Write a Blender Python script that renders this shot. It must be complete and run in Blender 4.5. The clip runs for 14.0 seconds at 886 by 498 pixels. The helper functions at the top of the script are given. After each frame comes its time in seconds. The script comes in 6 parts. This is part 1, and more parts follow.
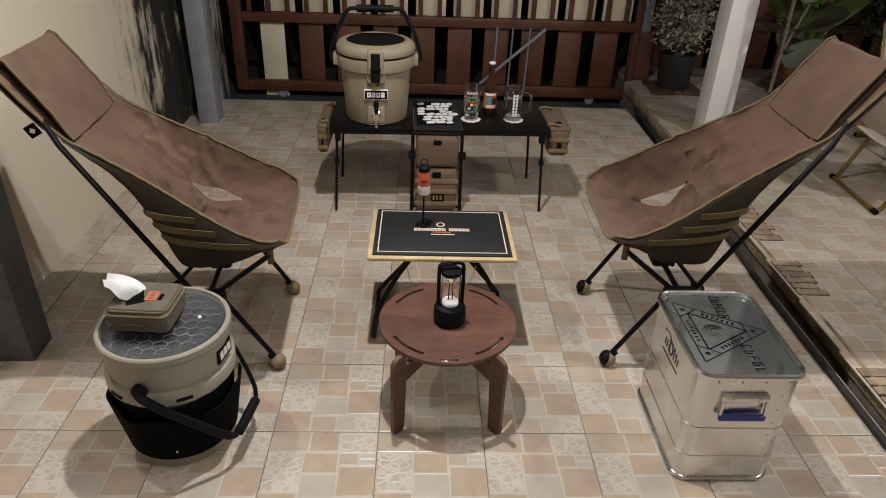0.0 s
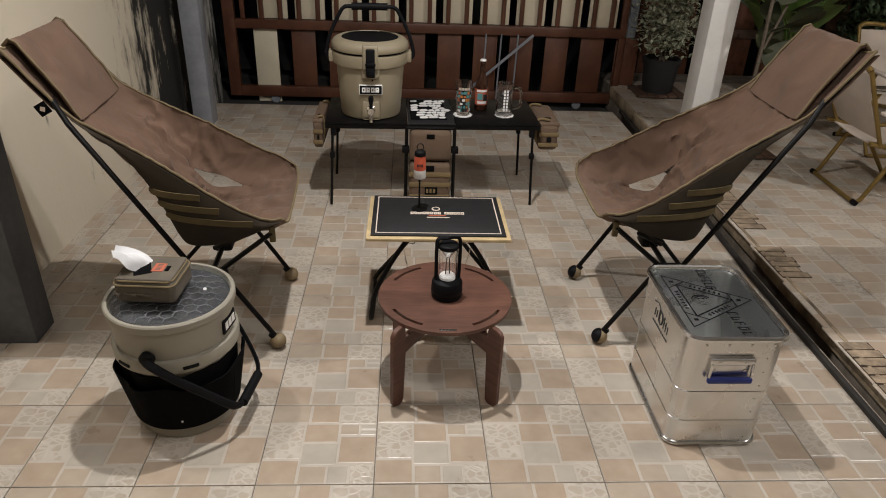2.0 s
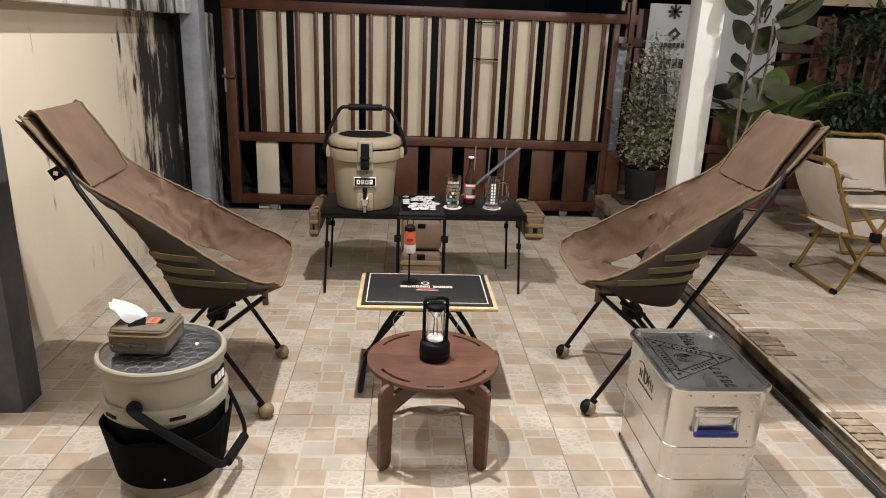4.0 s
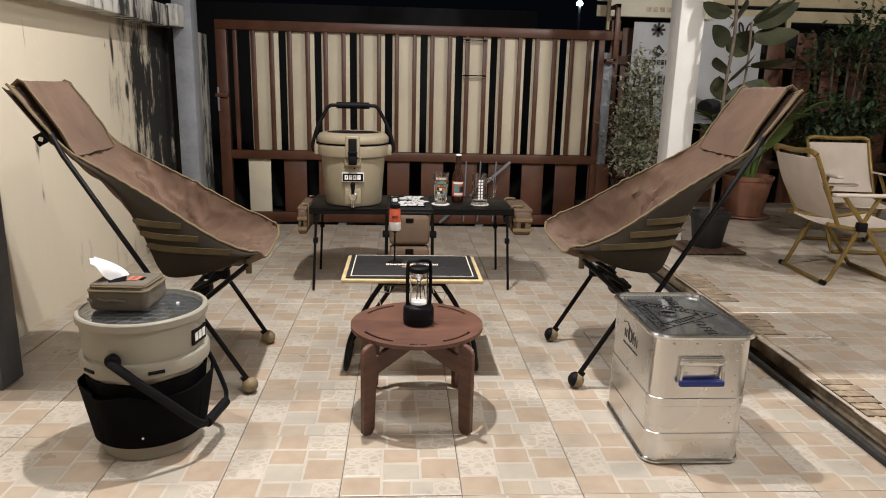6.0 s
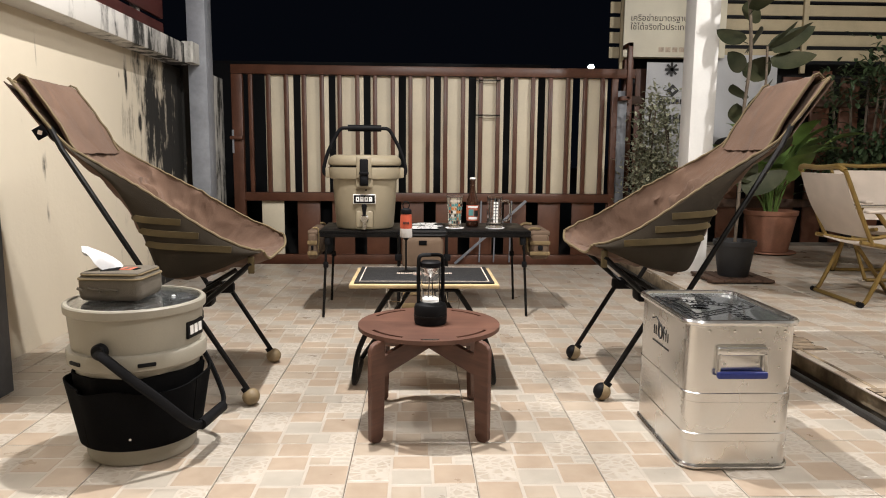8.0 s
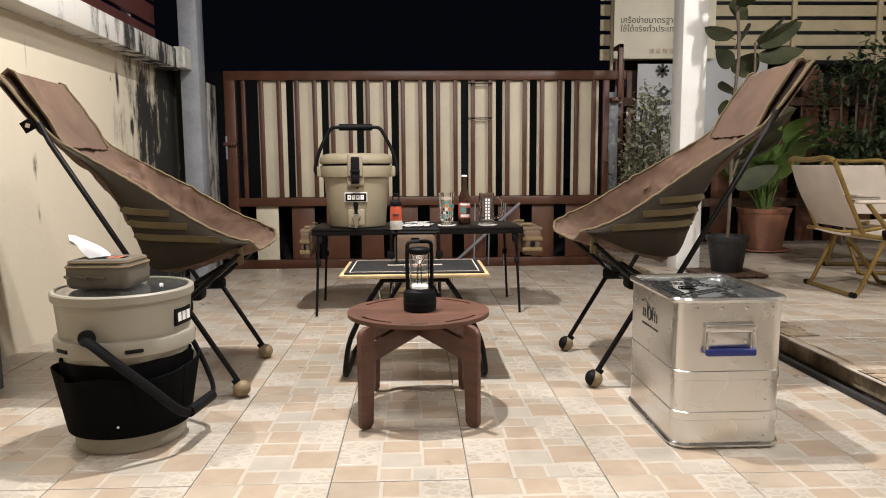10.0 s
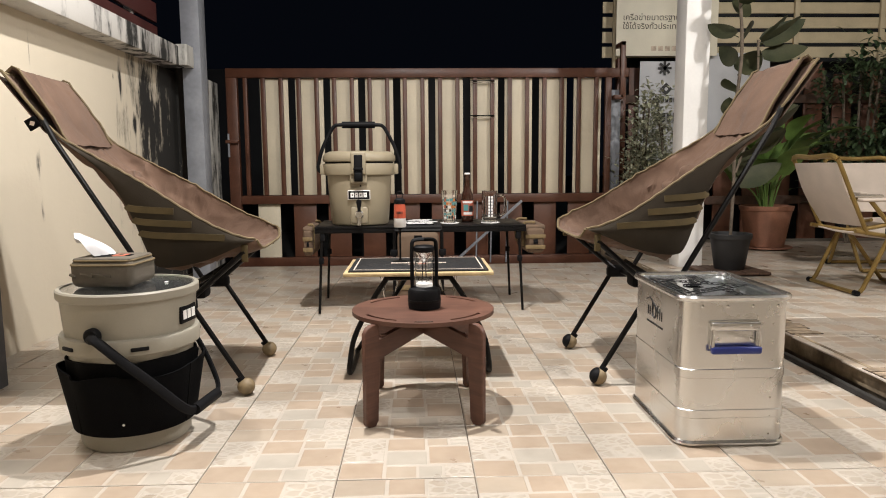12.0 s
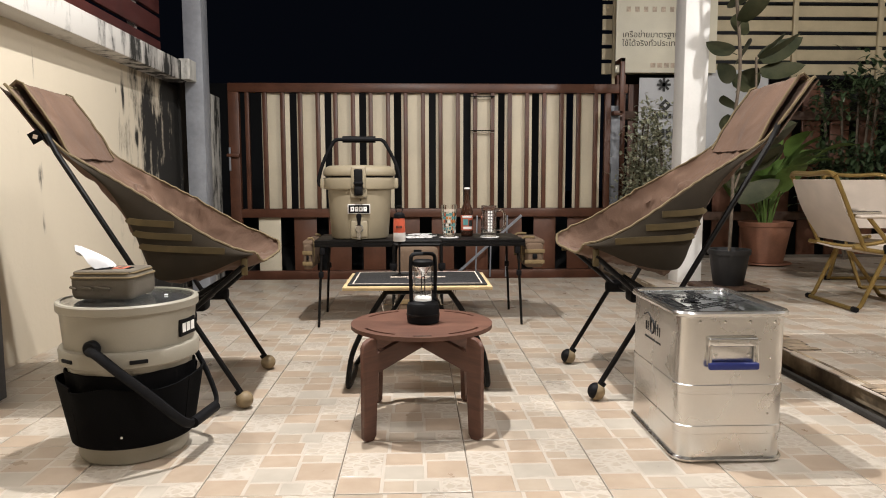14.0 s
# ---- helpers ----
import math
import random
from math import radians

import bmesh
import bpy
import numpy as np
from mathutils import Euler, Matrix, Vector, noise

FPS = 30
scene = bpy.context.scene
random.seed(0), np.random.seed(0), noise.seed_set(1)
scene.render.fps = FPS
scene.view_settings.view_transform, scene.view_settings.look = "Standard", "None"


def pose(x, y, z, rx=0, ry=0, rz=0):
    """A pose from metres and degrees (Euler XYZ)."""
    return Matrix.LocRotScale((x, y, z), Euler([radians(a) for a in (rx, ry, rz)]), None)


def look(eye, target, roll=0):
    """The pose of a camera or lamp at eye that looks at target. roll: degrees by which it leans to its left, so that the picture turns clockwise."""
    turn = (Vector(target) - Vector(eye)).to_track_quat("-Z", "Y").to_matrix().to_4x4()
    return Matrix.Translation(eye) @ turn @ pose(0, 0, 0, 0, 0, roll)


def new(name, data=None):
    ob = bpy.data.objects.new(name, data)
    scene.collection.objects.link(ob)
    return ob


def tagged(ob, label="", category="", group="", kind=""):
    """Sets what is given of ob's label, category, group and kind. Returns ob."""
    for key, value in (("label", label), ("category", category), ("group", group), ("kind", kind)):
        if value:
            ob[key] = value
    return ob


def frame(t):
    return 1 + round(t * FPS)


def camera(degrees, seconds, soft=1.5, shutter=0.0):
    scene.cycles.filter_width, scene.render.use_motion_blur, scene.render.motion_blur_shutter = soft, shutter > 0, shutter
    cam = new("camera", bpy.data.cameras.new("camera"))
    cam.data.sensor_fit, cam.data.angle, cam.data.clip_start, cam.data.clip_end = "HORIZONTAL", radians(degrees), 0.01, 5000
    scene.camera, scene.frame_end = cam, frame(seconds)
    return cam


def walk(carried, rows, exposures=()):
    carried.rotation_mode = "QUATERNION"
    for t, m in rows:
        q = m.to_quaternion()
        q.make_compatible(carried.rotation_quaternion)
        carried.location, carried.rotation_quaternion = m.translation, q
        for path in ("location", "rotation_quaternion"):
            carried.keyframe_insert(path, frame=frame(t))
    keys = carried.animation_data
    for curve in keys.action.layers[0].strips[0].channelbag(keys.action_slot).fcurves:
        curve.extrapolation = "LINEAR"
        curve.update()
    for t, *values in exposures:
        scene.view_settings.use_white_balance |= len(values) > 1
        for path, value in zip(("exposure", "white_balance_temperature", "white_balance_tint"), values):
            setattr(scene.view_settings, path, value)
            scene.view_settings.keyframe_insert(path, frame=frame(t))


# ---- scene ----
cam = camera(66.1, 14.0, soft=1.0)
PATH = [
    (0, (-0.202, -1.436, 1.439), (-0.127, 0.296, 0.44), 2.2),
    (0.5, (-0.209, -1.475, 1.437), (-0.126, 0.257, 0.442), 2.2),
    (1, (-0.206, -1.512, 1.429), (-0.113, 0.221, 0.434), 2.1),
    (1.5, (-0.216, -1.54, 1.405), (-0.111, 0.192, 0.411), 2.3),
    (2, (-0.23, -1.553, 1.362), (-0.12, 0.205, 0.413), 2.3),
    (2.5, (-0.225, -1.569, 1.325), (-0.114, 0.256, 0.516), 2.6),
    (3, (-0.219, -1.619, 1.288), (-0.104, 0.246, 0.574), 2.6),
    (3.2, (-0.218, -1.644, 1.271), (-0.097, 0.228, 0.579), 2.7),
    (5.3, (-0.189, -1.768, 1.075), (-0.071, 0.171, 0.602), 1.4),
    (5.5, (-0.185, -1.783, 1.044), (-0.063, 0.158, 0.577), 1.4),
    (6, (-0.16, -1.777, 0.974), (-0.038, 0.164, 0.509), 1.4),
    (6.5, (-0.15, -1.741, 0.908), (-0.037, 0.203, 0.452), 1.3),
    (7, (-0.15, -1.709, 0.846), (-0.051, 0.247, 0.439), 1.1),
    (7.5, (-0.146, -1.708, 0.795), (-0.062, 0.265, 0.479), 0.9),
    (7.7, (-0.144, -1.702, 0.772), (-0.067, 0.276, 0.486), 0.7),
    (10, (-0.113, -1.715, 0.67), (-0.037, 0.271, 0.44), -0.4),
    (10.5, (-0.114, -1.715, 0.669), (-0.032, 0.269, 0.434), -0.4),
    (11, (-0.12, -1.708, 0.666), (-0.039, 0.275, 0.419), -0.4),
    (11.5, (-0.122, -1.712, 0.67), (-0.04, 0.272, 0.429), -0.5),
    (12, (-0.124, -1.714, 0.671), (-0.05, 0.27, 0.434), -0.4),
    (12.5, (-0.124, -1.717, 0.67), (-0.049, 0.269, 0.445), -0.3),
    (13, (-0.124, -1.721, 0.67), (-0.05, 0.266, 0.456), -0.2),
    (13.5, (-0.121, -1.723, 0.67), (-0.047, 0.266, 0.466), -0.1),
    (14, (-0.121, -1.723, 0.673), (-0.047, 0.266, 0.477), -0.1),
]
walk(cam, [(t, look(eye, target, roll)) for t, eye, target, roll in PATH], exposures=[(0, -0.42), (2.0, -0.5), (3, 0.12), (5.5, 0.27), (6.5, 0.13), (7, 0.17), (7.5, 0.46), (10, 0.45), (14, 0.45)])

# world: a black night with a trace of sky, the carport lamps overhead
world = bpy.data.worlds.new("night")
scene.world = world
world.use_nodes = True
world.node_tree.nodes["Background"].inputs[0].default_value = (0.010, 0.013, 0.022, 1)
world.node_tree.nodes["Background"].inputs[1].default_value = 0.12


def lamp(name, loc, target, watts, size, colour):
    data = bpy.data.lights.new(name, "AREA")
    data.shape, data.size, data.energy, data.color = "DISK", size, watts, colour
    ob = new(name, data)
    ob.matrix_world = look(loc, target)
    return ob


lamp("ceiling_lamp", (-0.31, 0.34, 2.45), (-0.31, 0.35, 0.0), 58, 0.06, (1.0, 0.965, 0.935))
lamp("wall_lamp", (-1.53, 0.30, 2.48), (0.6, 0.6, 0.0), 44, 0.06, (1.0, 0.965, 0.935))


def bulb(name, loc, watts):
    data = bpy.data.lights.new(name, "POINT")
    data.energy, data.color, data.shadow_soft_size = watts, (1.0, 0.965, 0.935), 0.07
    new(name, data).location = loc


bulb("ceiling_lamp_rear", (0.30, -1.1, 2.42), 58)
bulb("ceiling_lamp_platform", (2.55, 0.05, 2.42), 130)


# ---- materials ----
def material(name, colour, rough=0.6, metal=0.0, var=0.15, scale=6.0, bump=0.1, fine=120.0, second=None, coat=0.0, spec=0.5, sheen=0.0, crease=0.0):
    m = bpy.data.materials.new(name)
    m.use_nodes = True
    n, l = m.node_tree.nodes, m.node_tree.links
    b = n["Principled BSDF"]
    tc = n.new("ShaderNodeTexCoord")
    info = n.new("ShaderNodeObjectInfo")
    add = n.new("ShaderNodeVectorMath")
    l.new(tc.outputs["Object"], add.inputs[0])
    l.new(info.outputs["Random"], add.inputs[1])
    big = n.new("ShaderNodeTexNoise")
    big.inputs["Scale"].default_value, big.inputs["Detail"].default_value = scale, 6
    l.new(add.outputs[0], big.inputs["Vector"])
    small = n.new("ShaderNodeTexNoise")
    small.inputs["Scale"].default_value, small.inputs["Detail"].default_value = fine, 3
    l.new(add.outputs[0], small.inputs["Vector"])
    ramp = n.new("ShaderNodeValToRGB")
    lo = tuple(c * (1 - var) for c in colour)
    hi = tuple(min(1, c * (1 + var)) for c in (second or colour))
    ramp.color_ramp.elements[0].position, ramp.color_ramp.elements[1].position = 0.3, 0.7
    ramp.color_ramp.elements[0].color, ramp.color_ramp.elements[1].color = (*lo, 1), (*hi, 1)
    l.new(big.outputs["Fac"], ramp.inputs[0])
    mix = n.new("ShaderNodeMix")
    mix.data_type, mix.blend_type = "RGBA", "MULTIPLY"
    mix.inputs[0].default_value = min(1.0, var * 1.2)
    l.new(ramp.outputs[0], mix.inputs[6])
    l.new(small.outputs["Fac"], mix.inputs[7])
    l.new(mix.outputs[2], b.inputs["Base Color"])
    rr = n.new("ShaderNodeMapRange")
    rr.inputs[3].default_value, rr.inputs[4].default_value = max(0.02, rough - 0.12), min(1, rough + 0.12)
    l.new(big.outputs["Fac"], rr.inputs[0])
    l.new(rr.outputs[0], b.inputs["Roughness"])
    b.inputs["Metallic"].default_value = metal
    b.inputs["Coat Weight"].default_value = coat
    b.inputs["Specular IOR Level"].default_value = spec
    b.inputs["Sheen Weight"].default_value = sheen
    if bump:
        bp = n.new("ShaderNodeBump")
        bp.inputs["Strength"].default_value, bp.inputs["Distance"].default_value = bump, 0.004
        l.new(small.outputs["Fac"], bp.inputs["Height"])
        l.new(bp.outputs[0], b.inputs["Normal"])
        if crease:
            fold = n.new("ShaderNodeTexNoise")
            fold.inputs["Scale"].default_value, fold.inputs["Detail"].default_value, fold.inputs["Distortion"].default_value = 7, 1.5, 0.7
            l.new(add.outputs[0], fold.inputs["Vector"])
            bp2 = n.new("ShaderNodeBump")
            bp2.inputs["Strength"].default_value, bp2.inputs["Distance"].default_value = crease, 0.03
            l.new(fold.outputs["Fac"], bp2.inputs["Height"])
            l.new(bp2.outputs[0], bp.inputs["Normal"])
    return m


def nodes_of(m):
    return m.node_tree.nodes, m.node_tree.links, m.node_tree.nodes["Principled BSDF"]


def glazed(name, low, high, crazy=None, gloss=0.20):
    """Glazed tile print: a mottled colour, or pale crazy paving with pebbles in it."""
    m = bpy.data.materials.new(name)
    m.use_nodes = True
    n, l, b = nodes_of(m)
    geo = n.new("ShaderNodeNewGeometry")
    stain = n.new("ShaderNodeTexNoise")
    stain.inputs["Scale"].default_value, stain.inputs["Detail"].default_value = 7, 8
    l.new(geo.outputs["Position"], stain.inputs["Vector"])
    info = n.new("ShaderNodeObjectInfo")
    shift = n.new("ShaderNodeVectorMath")
    shift.operation = "MULTIPLY_ADD"
    shift.inputs[1].default_value = (0.35, 0.35, 0.35)
    l.new(info.outputs["Random"], shift.inputs[0])
    l.new(geo.outputs["Position"], shift.inputs[2])
    cloud = n.new("ShaderNodeTexNoise")
    cloud.inputs["Scale"].default_value, cloud.inputs["Detail"].default_value = 26, 4
    l.new(shift.outputs[0], cloud.inputs["Vector"])
    ramp = n.new("ShaderNodeValToRGB")
    ramp.color_ramp.elements[0].position, ramp.color_ramp.elements[1].position = 0.28, 0.72
    ramp.color_ramp.elements[0].color, ramp.color_ramp.elements[1].color = (*low, 1), (*high, 1)
    l.new(cloud.outputs["Fac"], ramp.inputs[0])
    colour = ramp.outputs[0]
    bp = n.new("ShaderNodeBump")
    bp.inputs["Strength"].default_value, bp.inputs["Distance"].default_value = 0.25, 0.0012
    l.new(cloud.outputs["Fac"], bp.inputs["Height"])
    if crazy:
        tc = n.new("ShaderNodeTexCoord")
        warp = n.new("ShaderNodeTexNoise")
        warp.inputs["Scale"].default_value = 30
        l.new(tc.outputs["Object"], warp.inputs["Vector"])
        off = n.new("ShaderNodeVectorMath")
        off.operation = "MULTIPLY_ADD"
        off.inputs[1].default_value = (0.012, 0.012, 0.0)
        l.new(warp.outputs["Color"], off.inputs[0])
        l.new(tc.outputs["Object"], off.inputs[2])
        flat = n.new("ShaderNodeVectorMath")
        flat.operation = "MULTIPLY"
        flat.inputs[1].default_value = (1.0, 1.25, 0.0)
        l.new(off.outputs[0], flat.inputs[0])
        vor, tone = n.new("ShaderNodeTexVoronoi"), n.new("ShaderNodeTexVoronoi")
        vor.feature = "DISTANCE_TO_EDGE"
        for v in (vor, tone):
            v.inputs["Scale"].default_value = 38
            l.new(flat.outputs[0], v.inputs["Vector"])
        edge = n.new("ShaderNodeMapRange")
        edge.inputs[1].default_value, edge.inputs[2].default_value = 0.05, 0.17
        l.new(vor.outputs["Distance"], edge.inputs[0])
        tones = n.new("ShaderNodeMix")
        tones.data_type = "RGBA"
        tones.inputs[7].default_value = (*crazy, 1)
        l.new(tone.outputs["Color"], tones.inputs[0])
        l.new(colour, tones.inputs[6])
        peb = n.new("ShaderNodeMix")
        peb.data_type = "RGBA"
        peb.inputs[6].default_value = (*high, 1)
        l.new(edge.outputs[0], peb.inputs[0])
        l.new(tones.outputs[2], peb.inputs[7])
        colour = peb.outputs[2]
        l.new(edge.outputs[0], bp.inputs["Height"])
        bp.inputs["Strength"].default_value = 0.5
    mr = n.new("ShaderNodeMapRange")
    mr.inputs[3].default_value, mr.inputs[4].default_value = 0.93, 1.05
    l.new(info.outputs["Random"], mr.inputs[0])
    mr2 = n.new("ShaderNodeMapRange")
    mr2.inputs[1].default_value, mr2.inputs[2].default_value = 0.3, 0.7
    mr2.inputs[3].default_value, mr2.inputs[4].default_value = 0.88, 1.06
    l.new(stain.outputs["Fac"], mr2.inputs[0])
    mul = n.new("ShaderNodeMath")
    mul.operation = "MULTIPLY"
    l.new(mr.outputs[0], mul.inputs[0])
    l.new(mr2.outputs[0], mul.inputs[1])
    sc = n.new("ShaderNodeVectorMath")
    sc.operation = "SCALE"
    l.new(colour, sc.inputs[0])
    l.new(mul.outputs[0], sc.inputs["Scale"])
    l.new(sc.outputs[0], b.inputs["Base Color"])
    rg = n.new("ShaderNodeMapRange")
    rg.inputs[3].default_value, rg.inputs[4].default_value = gloss, gloss + 0.22
    l.new(stain.outputs["Fac"], rg.inputs[0])
    l.new(rg.outputs[0], b.inputs["Roughness"])
    l.new(bp.outputs[0], b.inputs["Normal"])
    return m


def grained(name, dark, light):
    """Stained plywood with a fine grain along x."""
    m = bpy.data.materials.new(name)
    m.use_nodes = True
    n, l, b = nodes_of(m)
    tc = n.new("ShaderNodeTexCoord")
    st = n.new("ShaderNodeVectorMath")
    st.operation = "MULTIPLY"
    st.inputs[1].default_value = (6, 60, 60)
    l.new(tc.outputs["Object"], st.inputs[0])
    grain = n.new("ShaderNodeTexNoise")
    grain.inputs["Scale"].default_value, grain.inputs["Detail"].default_value, grain.inputs["Distortion"].default_value = 1.0, 8, 1.2
    l.new(st.outputs[0], grain.inputs["Vector"])
    big = n.new("ShaderNodeTexNoise")
    big.inputs["Scale"].default_value, big.inputs["Detail"].default_value = 9, 5
    l.new(tc.outputs["Object"], big.inputs["Vector"])
    both = n.new("ShaderNodeMath")
    both.operation = "MULTIPLY_ADD"
    both.inputs[1].default_value = 0.55
    l.new(big.outputs["Fac"], both.inputs[0])
    half = n.new("ShaderNodeMath")
    half.operation = "MULTIPLY"
    half.inputs[1].default_value = 0.5
    l.new(grain.outputs["Fac"], half.inputs[0])
    l.new(half.outputs[0], both.inputs[2])
    ramp = n.new("ShaderNodeValToRGB")
    ramp.color_ramp.elements[0].position, ramp.color_ramp.elements[1].position = 0.36, 0.68
    ramp.color_ramp.elements[0].color, ramp.color_ramp.elements[1].color = (*dark, 1), (*light, 1)
    l.new(both.outputs[0], ramp.inputs[0])
    l.new(ramp.outputs[0], b.inputs["Base Color"])
    b.inputs["Roughness"].default_value = 0.48
    bp = n.new("ShaderNodeBump")
    bp.inputs["Strength"].default_value, bp.inputs["Distance"].default_value = 0.25, 0.001
    l.new(grain.outputs["Fac"], bp.inputs["Height"])
    l.new(bp.outputs[0], b.inputs["Normal"])
    return m


def streaked(name, base, dark, start, end, amount, rough=0.85, stains=()):
    """Painted plaster with dark mould running down; the mould thickens from y = start to y = end."""
    m = bpy.data.materials.new(name)
    m.use_nodes = True
    n, l, b = nodes_of(m)
    geo = n.new("ShaderNodeNewGeometry")
    sep = n.new("ShaderNodeSeparateXYZ")
    l.new(geo.outputs["Position"], sep.inputs[0])
    stretch = n.new("ShaderNodeVectorMath")
    stretch.operation = "MULTIPLY"
    stretch.inputs[1].default_value = (11, 11, 2.4)
    l.new(geo.outputs["Position"], stretch.inputs[0])
    st = n.new("ShaderNodeTexNoise")
    st.inputs["Scale"].default_value, st.inputs["Detail"].default_value, st.inputs["Roughness"].default_value = 1.0, 7, 0.65
    l.new(stretch.outputs[0], st.inputs["Vector"])
    blot = n.new("ShaderNodeTexNoise")
    blot.inputs["Scale"].default_value, blot.inputs["Detail"].default_value, blot.inputs["Roughness"].default_value = 4.5, 10, 0.7
    l.new(geo.outputs["Position"], blot.inputs["Vector"])
    grad = n.new("ShaderNodeMapRange")
    grad.inputs[1].default_value, grad.inputs[2].default_value = start, end
    grad.inputs[3].default_value, grad.inputs[4].default_value = -0.06, amount
    l.new(sep.outputs[1], grad.inputs[0])
    s1 = n.new("ShaderNodeMath")
    s1.operation = "ADD"
    l.new(st.outputs["Fac"], s1.inputs[0])
    l.new(grad.outputs[0], s1.inputs[1])
    s2 = n.new("ShaderNodeMath")
    s2.operation = "MULTIPLY_ADD"
    s2.inputs[1].default_value = 0.42
    l.new(blot.outputs["Fac"], s2.inputs[0])
    l.new(s1.outputs[0], s2.inputs[2])
    total = s2.outputs[0]
    # single mould stains: centre (y, z) and half sizes
    for y0, z0, ry, rz in stains:
        off = n.new("ShaderNodeVectorMath")
        off.operation = "SUBTRACT"
        off.inputs[1].default_value = (0, y0, z0)
        l.new(geo.outputs["Position"], off.inputs[0])
        share = n.new("ShaderNodeVectorMath")
        share.operation = "MULTIPLY"
        share.inputs[1].default_value = (0, 1 / ry, 1 / rz)
        l.new(off.outputs[0], share.inputs[0])
        reach = n.new("ShaderNodeVectorMath")
        reach.operation = "LENGTH"
        l.new(share.outputs[0], reach.inputs[0])
        fall = n.new("ShaderNodeMapRange")
        fall.inputs[1].default_value, fall.inputs[2].default_value = 0.2, 1.5
        fall.inputs[3].default_value, fall.inputs[4].default_value = 0.27, 0.0
        l.new(reach.outputs["Value"], fall.inputs[0])
        more = n.new("ShaderNodeMath")
        more.operation = "ADD"
        l.new(total, more.inputs[0])
        l.new(fall.outputs[0], more.inputs[1])
        total = more.outputs[0]
    ramp = n.new("ShaderNodeValToRGB")
    r = ramp.color_ramp
    r.elements[0].position, r.elements[0].color = 0.0, (*base, 1)
    r.elements[1].position, r.elements[1].color = 1.0, (*dark, 1)
    e = r.elements.new(0.83)
    e.color = (*[0.95 * c for c in base], 1)
    e = r.elements.new(0.93)
    e.color = (*[0.55 * c for c in base], 1)
    l.new(total, ramp.inputs[0])
    l.new(ramp.outputs[0], b.inputs["Base Color"])
    b.inputs["Roughness"].default_value = rough
    bp = n.new("ShaderNodeBump")
    bp.inputs["Strength"].default_value, bp.inputs["Distance"].default_value = 0.3, 0.004
    fine = n.new("ShaderNodeTexNoise")
    fine.inputs["Scale"].default_value, fine.inputs["Detail"].default_value = 45, 5
    l.new(geo.outputs["Position"], fine.inputs["Vector"])
    l.new(fine.outputs["Fac"], bp.inputs["Height"])
    l.new(bp.outputs[0], b.inputs["Normal"])
    return m


def glass(name, colour=(1, 1, 1), rough=0.02):
    m = bpy.data.materials.new(name)
    m.use_nodes = True
    b = nodes_of(m)[2]
    b.inputs["Base Color"].default_value = (*colour, 1)
    b.inputs["Transmission Weight"].default_value = 1.0
    b.inputs["Roughness"].default_value = rough
    b.inputs["IOR"].default_value = 1.45
    return m


def glowing(name, colour, strength):
    m = bpy.data.materials.new(name)
    m.use_nodes = True
    b = nodes_of(m)[2]
    b.inputs["Emission Color"].default_value = (*colour, 1)
    b.inputs["Emission Strength"].default_value = strength
    return m


TILE_BASE = glazed("pale_tile_print", (0.465, 0.412, 0.350), (0.505, 0.455, 0.392))
TILE_PEACH = glazed("peach_tile_print", (0.385, 0.298, 0.222), (0.428, 0.342, 0.262))
TILE_MID = glazed("buff_tile_print", (0.395, 0.322, 0.248), (0.430, 0.360, 0.285))
TILE_WHITE = glazed("white_tile_print", (0.405, 0.362, 0.304), (0.440, 0.398, 0.338))
TILE_CRAZY = glazed("crazy_paving_print", (0.375, 0.305, 0.233), (0.505, 0.455, 0.392), (0.41, 0.355, 0.288))
GROUT = material("grout", (0.27, 0.225, 0.175), 0.9, var=0.4, scale=12)
WALL = streaked("stained_cream_wall", (0.63, 0.56, 0.44), (0.015, 0.014, 0.012), 1.55, 2.50, 0.40, stains=((1.052, 0.699, 0.022, 0.075), (1.056, 0.51, 0.02, 0.07), (1.043, 1.13, 0.008, 0.13), (1.855, 1.125, 0.02, 0.09), (2.005, 0.908, 0.025, 0.05), (1.777, 1.129, 0.01, 0.02)))
CAP = streaked("stained_white_coping", (0.66, 0.64, 0.60), (0.02, 0.02, 0.018), 0.6, 2.3, 0.30)
PILLAR = streaked("mouldy_white_pillar", (0.55, 0.54, 0.50), (0.03, 0.03, 0.026), 1.5, 3.4, 0.26)
GREY_STEEL = material("grey_painted_steel", (0.27, 0.285, 0.315), 0.5, var=0.2, scale=5, bump=0.15, fine=40)
# the grey steel paint again, darkened to carry column_1's shade
SHADED_STEEL = material("shaded_grey_painted_steel", (0.085, 0.090, 0.098), 0.55, var=0.35, scale=5, bump=0.2, fine=40)
WHITE_POST = material("white_painted_post", (0.84, 0.83, 0.80), 0.5, var=0.06, scale=4, bump=0.1, fine=60)
BROWN_STEEL = material("red_brown_paint", (0.125, 0.049, 0.027), 0.42, var=0.25, scale=8, bump=0.12, fine=90)
BROWN_BOARD = material("red_brown_board", (0.140, 0.055, 0.029), 0.5, var=0.25, scale=5, bump=0.2, fine=60)
CREAM_BOARD = material("cream_board", (0.74, 0.66, 0.50), 0.55, var=0.08, scale=3, bump=0.1, fine=70)
# near-black for the backdrop sheets that stand for unlit distance
DARKNESS = material("unlit_darkness", (0.006, 0.007, 0.010), 0.6, var=0.2, bump=0.0)
SLAT_DARK = material("dark_red_slat", (0.11, 0.03, 0.025), 0.5, var=0.25, scale=6, bump=0.15)
